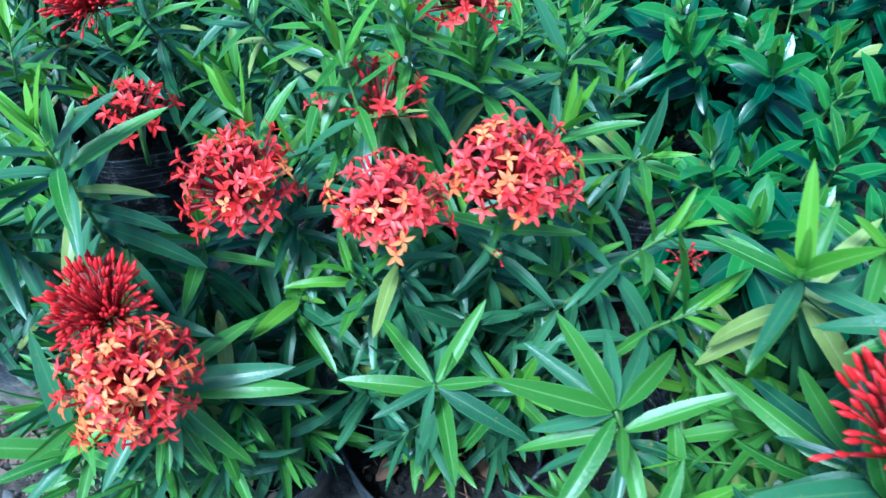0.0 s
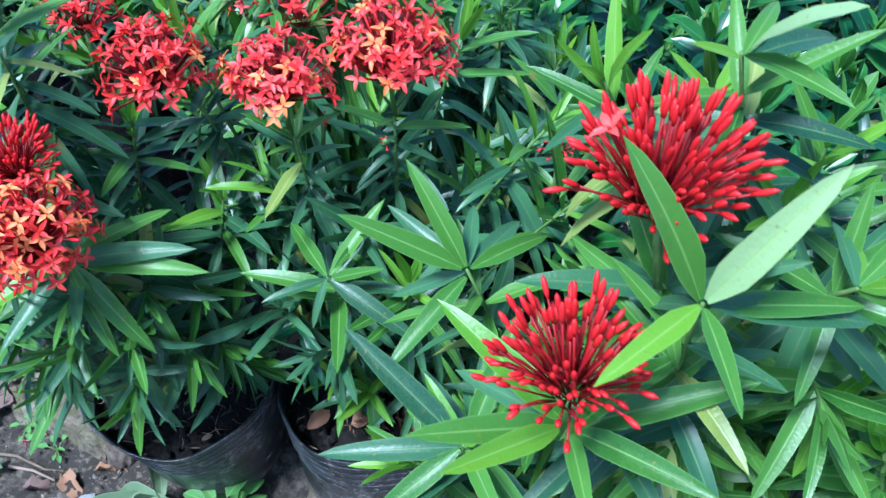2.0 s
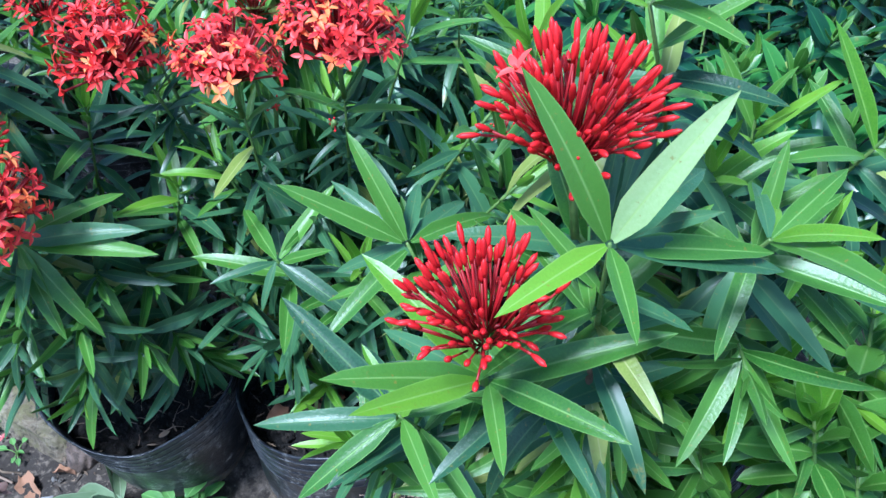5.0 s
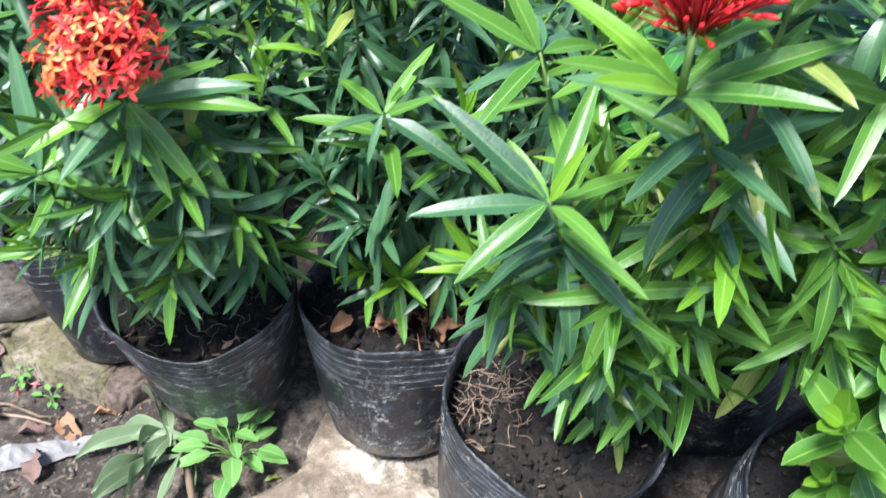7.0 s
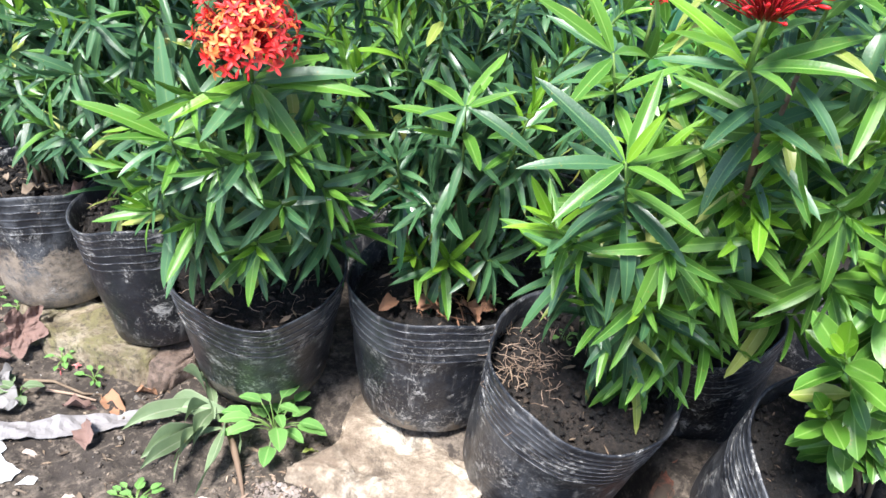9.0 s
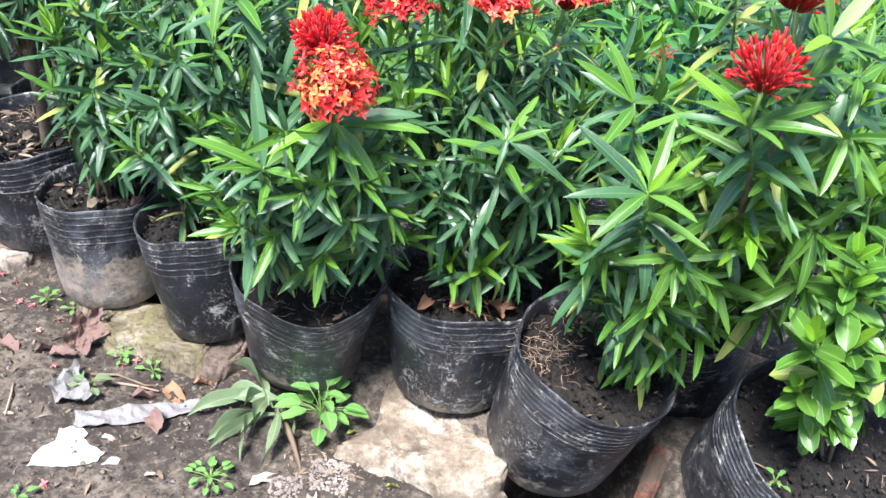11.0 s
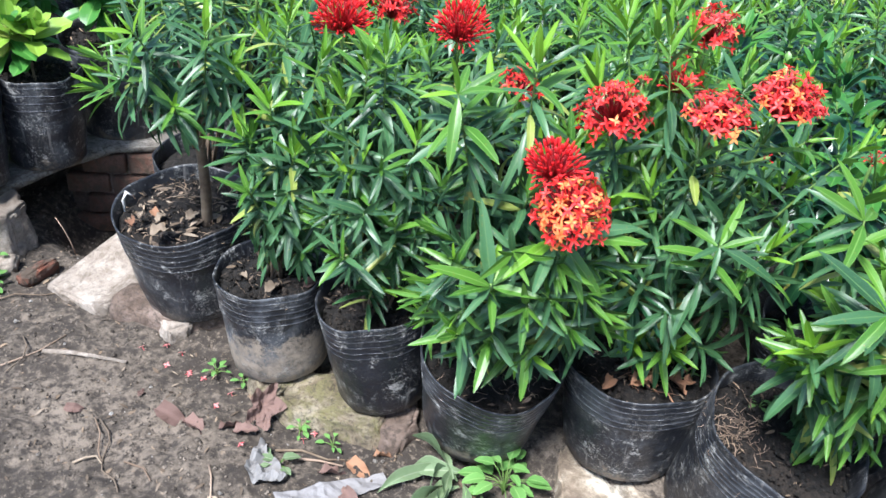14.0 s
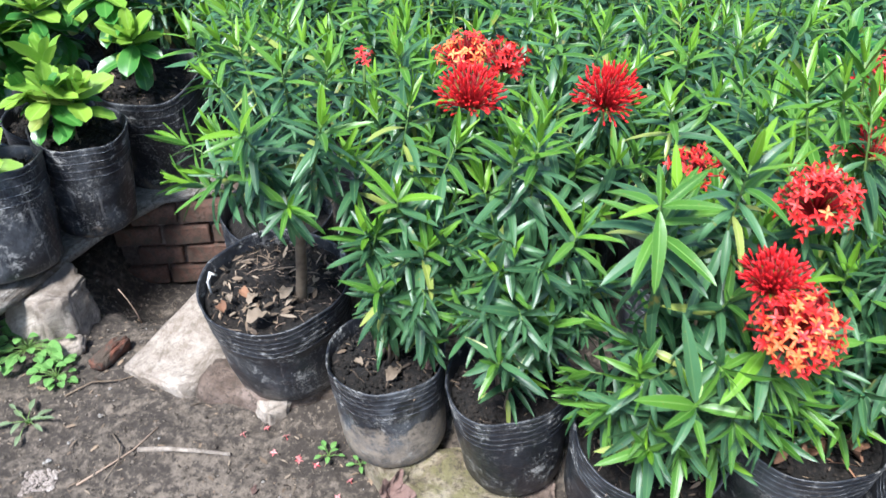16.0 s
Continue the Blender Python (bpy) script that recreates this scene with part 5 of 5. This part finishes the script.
# pulled-out weed with long wilted leaves
w = new("wilted_weed")
rng = random.Random(5)
root = np.array((-0.290, 0.572, 0.022))
v, f = tube(bezier((-0.285, 0.565, 0.02), (-0.258, 0.52, 0.03), (-0.228, 0.430, 0.004), 7), [0.004, 0.0045, 0.005, 0.0055, 0.0045, 0.0035, 0.002], 7)
put("root", mesh_of("root", v, f, [ROOTS]), w, "pale bare root")
for k, (tx, ty, tz, wide, high) in enumerate(((-0.436, 0.549, 0.010, 0.013, 0.05), (-0.393, 0.498, 0.006, 0.016, 0.03), (-0.388, 0.592, 0.012, 0.014, 0.06), (-0.372, 0.662, 0.030, 0.015, 0.07),
                                             (-0.330, 0.447, 0.006, 0.009, 0.06), (-0.296, 0.428, 0.008, 0.010, 0.05), (-0.384, 0.470, 0.005, 0.012, 0.02), (-0.351, 0.655, 0.025, 0.010, 0.06),
                                             (-0.318, 0.500, 0.020, 0.010, 0.06), (-0.342, 0.535, 0.012, 0.012, 0.07), (-0.250, 0.500, 0.012, 0.008, 0.05), (-0.340, 0.480, 0.010, 0.009, 0.05))):
    tip = np.array((tx, ty, height(tx, ty) + tz))
    foot = root + np.array([rng.uniform(-0.015, 0.015), rng.uniform(-0.02, 0.02), rng.uniform(-0.004, 0.01)])
    side = unit(cross(tip - foot, (0, 0, 1)))
    knee = (foot * 0.45 + tip * 0.55) + np.array((0, 0, 0.6 * high)) + side * rng.uniform(-0.025, 0.025)
    way = bezier(foot, knee, tip, 12)
    vs, us = [], []
    for i, q in enumerate(way):
        h = i / 11
        half = 1.45 * wide * max(0.12, math.sin(math.pi * min(1.0, 0.06 + 0.94 * h) ** 1.35)) if h < 1 else 0.0006
        turn = (-1) ** k * (0.5 + 1.3 * h) + 0.4 * math.sin(5 * h + k)
        ac = math.cos(turn) * side + math.sin(turn) * np.array((0, 0, 0.8))
        curl = np.array((0, 0, 0.45 * half + 0.25 * half * math.sin(9 * h + k)))
        for e in (-1, -0.5, 0, 0.5, 1):
            pt = q + ac * e * half + curl * abs(e)
            pt[2] = max(pt[2], height(pt[0], pt[1]) + 0.002)
            vs.append(pt)
            us.append((0.5 + 0.5 * e, h))
    fs = [(i * 5 + e, i * 5 + e + 1, i * 5 + e + 6, i * 5 + e + 5) for i in range(11) for e in range(4)]
    put("leaf", mesh_of("leaf", vs, fs, [WILT], uv=us), w)
finish(w, tuple(root))
tagged(w, "uprooted weed with long wilted leaves and bare root", "weed", "weeds")

# fallen star florets
star_v, star_f = star(0.20, 0.050, 0.3)
FALLEN = Joined()
FALLEN.add(np.array(star_v) - np.array((0, 1, 0)), star_f)
v, f = tube([(0, 0, 0), (0.05, -0.25, 0), (0.16, -0.45, 0.05)], (0.02, 0.016, 0.012), 5)
FALLEN.add(v, f)
FALLEN = FALLEN.mesh("fallen_floret", [PINK])
rng = random.Random(8)
spots = [(-0.835, 0.874), (-0.695, 0.663), (-0.736, 0.804), (-0.58, 0.682), (-0.615, 0.381), (-0.884, 0.893), (-0.836, 0.884), (-0.945, 0.94), (-0.86, 0.93), (-0.80, 0.85), (-0.76, 0.77), (-0.56, 0.70), (-0.90, 0.96), (-0.70, 0.72)]
for k, (x, y) in enumerate(spots):
    m = Matrix.Translation((x, y, height(x, y) + 0.006)) @ Matrix.Rotation(rng.uniform(0, 6.28), 4, "Z") @ Matrix.Rotation(radians(75 + rng.uniform(-25, 25)), 4, "X") @ Matrix.Scale(0.042, 4)
    tagged(put("fallen_floret", FALLEN, None, "", m), "faded pink star floret lying on the earth", "flower", "fallen florets")


def twig(label, points, radius, mat, seed):
    pts = [np.array((x, y, height(x, y) + z)) for x, y, z in points]
    n = len(pts)
    v, f = tube(pts, [radius * (1 - 0.5 * i / n) for i in range(n)], 7)
    tagged(new("twig", mesh_of("twig", v, f, [mat])), label, "twig", "twigs")


twig("pale grey stick lying on the earth", [(-1.150, 0.932, 0.006), (-1.09, 0.922, 0.006), (-1.03, 0.908, 0.005), (-0.967, 0.895, 0.005)], 0.0060, STONE, 1)
twig("thin dry twig on the earth", [(-1.25, 0.855, 0.004), (-1.20, 0.90, 0.005), (-1.16, 0.935, 0.004), (-1.12, 0.985, 0.003)], 0.0022, ROOTS, 2)
twig("thin dry stem on the earth", [(-0.985, 0.735, 0.006), (-0.962, 0.69, 0.012), (-0.955, 0.65, 0.006), (-0.935, 0.61, 0.003)], 0.0018, ROOTS, 3)
twig("thin dry stem on the earth", [(-0.63, 0.66, 0.005), (-0.58, 0.655, 0.006), (-0.53, 0.642, 0.005), (-0.49, 0.640, 0.004)], 0.0028, STEM_WOOD, 4)
twig("thin bent stalk leaning in the hollow", [(-1.22, 1.36, 0.005), (-1.225, 1.355, 0.04), (-1.235, 1.35, 0.07), (-1.25, 1.35, 0.10)], 0.0016, ROOTS, 5)
twig("forked root-like twig on the earth", [(-0.974, 0.730, 0.006), (-0.948, 0.695, 0.010), (-0.939, 0.669, 0.008), (-0.942, 0.63, 0.006), (-0.934, 0.600, 0.006), (-0.905, 0.575, 0.006), (-0.895, 0.557, 0.005), (-0.873, 0.498, 0.003)], 0.0019, STRAW, 9)
twig("short pale twig on the earth", [(-0.991, 0.619, 0.006), (-0.97, 0.628, 0.008), (-0.954, 0.636, 0.008), (-0.938, 0.615, 0.006)], 0.0026, STRAW, 10)
twig("curved dry stem on the earth", [(-1.206, 0.976, 0.005), (-1.185, 0.94, 0.012), (-1.182, 0.905, 0.006), (-1.20, 0.86, 0.004)], 0.0018, STRAW, 11)
twig("thin dry stem on the earth", [(-0.585, 0.637, 0.006), (-0.545, 0.636, 0.008), (-0.500, 0.619, 0.006)], 0.0028, ROOTS, 12)
twig("thin forked stem on the earth", [(-0.745, 0.61, 0.004), (-0.734, 0.574, 0.008), (-0.727, 0.526, 0.004)], 0.0020, ROOTS, 13)
twig("thin dry twig on the earth", [(-0.90, 0.62, 0.004), (-0.86, 0.60, 0.004), (-0.84, 0.57, 0.004)], 0.0018, ROOTS, 6)
twig("thin dry twig on the earth", [(-1.33, 1.10, 0.004), (-1.28, 1.13, 0.006), (-1.22, 1.135, 0.004), (-1.17, 1.16, 0.004)], 0.002, STEM_WOOD, 7)
twig("thin dry twig on the earth", [(-0.40, 0.28, 0.004), (-0.36, 0.33, 0.004), (-0.33, 0.36, 0.003)], 0.002, ROOTS, 8)


# grit, crumbs and dry bits, too many to count
def strewn(name, label, category, count, box, size, mat, seed, kind="chip", power=2.0):
    rng = random.Random(seed)
    j = Joined()
    ico = [(0, 0, 1), (0.9, 0, 0.1), (0.2, 0.85, 0), (-0.75, 0.5, 0.1), (-0.7, -0.6, 0), (0.25, -0.9, 0.1), (0, 0, -0.6)]
    tri = [(0, 1, 2), (0, 2, 3), (0, 3, 4), (0, 4, 5), (0, 5, 1), (6, 2, 1), (6, 3, 2), (6, 4, 3), (6, 5, 4), (6, 1, 5)]
    for _ in range(count):
        x, y = rng.uniform(box[0], box[1]), rng.uniform(box[2], box[3])
        if 0.62 * (x + 0.24) + (y - 0.64) > 0 and x > -1.0:
            continue
        sc = size * (0.35 + rng.random() ** power)
        p = (x, y, height(x, y) + sc * 0.25)
        a = rng.uniform(0, 6.28)
        if kind == "chip":
            v, f, u = COARSE[rng.choice((0, 1, 2))]
            j.add(v, f, frame_of(p, (math.cos(a), math.sin(a), rng.uniform(-0.05, 0.2)), (rng.uniform(-0.4, 0.4), rng.uniform(-0.4, 0.4), 1), sc * 2, rng.uniform(0.6, 2)), u)
        else:
            v = np.array(ico) * np.array([rng.uniform(0.6, 1.2) for _ in range(3)])
            j.add(v, tri, frame_of(p, (math.cos(a), math.sin(a), 0), (0, 0, 1), sc * 0.6))
    tagged(new(name, j.mesh(name, [mat], kind == "chip")), label, category, kind="stuff")


strewn("earth_crumb", "loose crumbs of brown earth on the path", "earth", 13000, (-1.9, 0.5, 0.1, 1.7), 0.0075, EARTH_CRUMB, 1, "stone", 4.0)
strewn("grit", "pale grit and pebbles on the path", "pebbles", 900, (-1.9, 0.5, 0.1, 1.6), 0.009, PEBBLE, 2, "stone", 5.0)
strewn("dry_bits", "dry leaf bits and fibres on the path", "litter", 2600, (-1.9, 0.5, 0.1, 1.6), 0.010, CHIPS, 3, "chip", 3.0)
strewn("straw_bits", "pale straw bits on the path", "litter", 1100, (-1.9, 0.5, 0.1, 1.6), 0.009, STRAW, 6, "chip", 3.0)
strewn("lime_crumb", "crumbly pale lime mortar on the earth", "mortar", 420, (-0.215, -0.150, 0.400, 0.465), 0.006, LIME_CRUMB, 7, "stone", 1.6)
strewn("lime_crumb", "crumbly pale lime mortar on the earth", "mortar", 300, (-0.275, -0.225, 0.360, 0.420), 0.006, LIME_CRUMB, 8, "stone", 1.6)
strewn("husk_clump", "clump of grey grain husks on the earth", "husks", 420, (-1.352, -1.290, 0.845, 0.900), 0.0055, LIME_CRUMB, 9, "stone", 1.4)
strewn("pale_bits", "pale dry bits beside the slab", "litter", 90, (-0.26, -0.13, 0.40, 0.50), 0.008, ROOTS, 4, "chip", 1.5)

# rows behind: whole bags and bushy plants
ROW = np.array((-0.235, 0.135))
BACK = np.array((0.135, 0.235))
rng = random.Random(99)
for row in range(1, 11):
    for k in range(-7, 10):
        x, y = np.array((0.03, 0.66)) + ROW * k + BACK * row + np.array([rng.uniform(-0.03, 0.03), rng.uniform(-0.03, 0.03)])
        if row == 1 and k < -2 or row == 1 and k > 3 or y < 0.72 or x > 2.3 or y > 3.7:
            continue
        if x < -0.72 and y < 1.62 or x < -1.0 and y < 2.15 or x < -1.9:
            continue
        p = potted("potted_ixora", "bushy dark green ixora in a black bag in the rows behind", "potted plant", "potted ixoras")
        z0 = 0.035
        c, ax, r = grow_bag(p, (x, y, z0), (x + rng.uniform(-0.02, 0.02), y + rng.uniform(-0.02, 0.02), z0 + 0.24), 0.124, 0.108, 300 + row * 20 + k, BAG, 0.04, fine=row < 3)
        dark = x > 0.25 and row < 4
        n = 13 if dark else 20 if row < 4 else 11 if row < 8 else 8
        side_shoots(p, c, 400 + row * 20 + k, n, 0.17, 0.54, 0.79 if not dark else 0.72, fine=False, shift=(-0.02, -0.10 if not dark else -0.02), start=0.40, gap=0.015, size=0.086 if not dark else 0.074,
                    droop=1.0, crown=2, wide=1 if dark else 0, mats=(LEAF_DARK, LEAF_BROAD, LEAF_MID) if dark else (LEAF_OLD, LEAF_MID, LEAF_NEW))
        if row == 1 and k == 1:
            flower_head(p, (0.045, 0.738, 0.834), (0, -0.1, 1), 0.045, 60, REDDISH, 31, "red flower head half in bud", 1.6)
            flower_head(p, (-0.255, 0.659, 0.752), (0.1, -0.1, 1), 0.036, 34, (("red", 0.7), ("bud", 0.3)), 32, "sparse red flower head", 1.6)
        if row == 1 and k == 2:
            flower_head(p, (-0.512, 0.985, 0.786), (0, -0.1, 1), 0.046, 80, MIXED, 33, "orange and red flower head", 1.6)
            flower_head(p, (-0.440, 1.026, 0.757), (0.2, -0.1, 1), 0.042, 70, REDDISH, 34, "red flower head with open florets", 1.6)
        if row == 1 and k == 3:
            flower_head(p, (-0.676, 0.930, 0.805), (0, -0.1, 1), 0.020, 12, (("coral", 0.7), ("bud", 0.3)), 35, "few coral florets on a thin stalk", 1.4)
        finish(p, (x, y, z0))
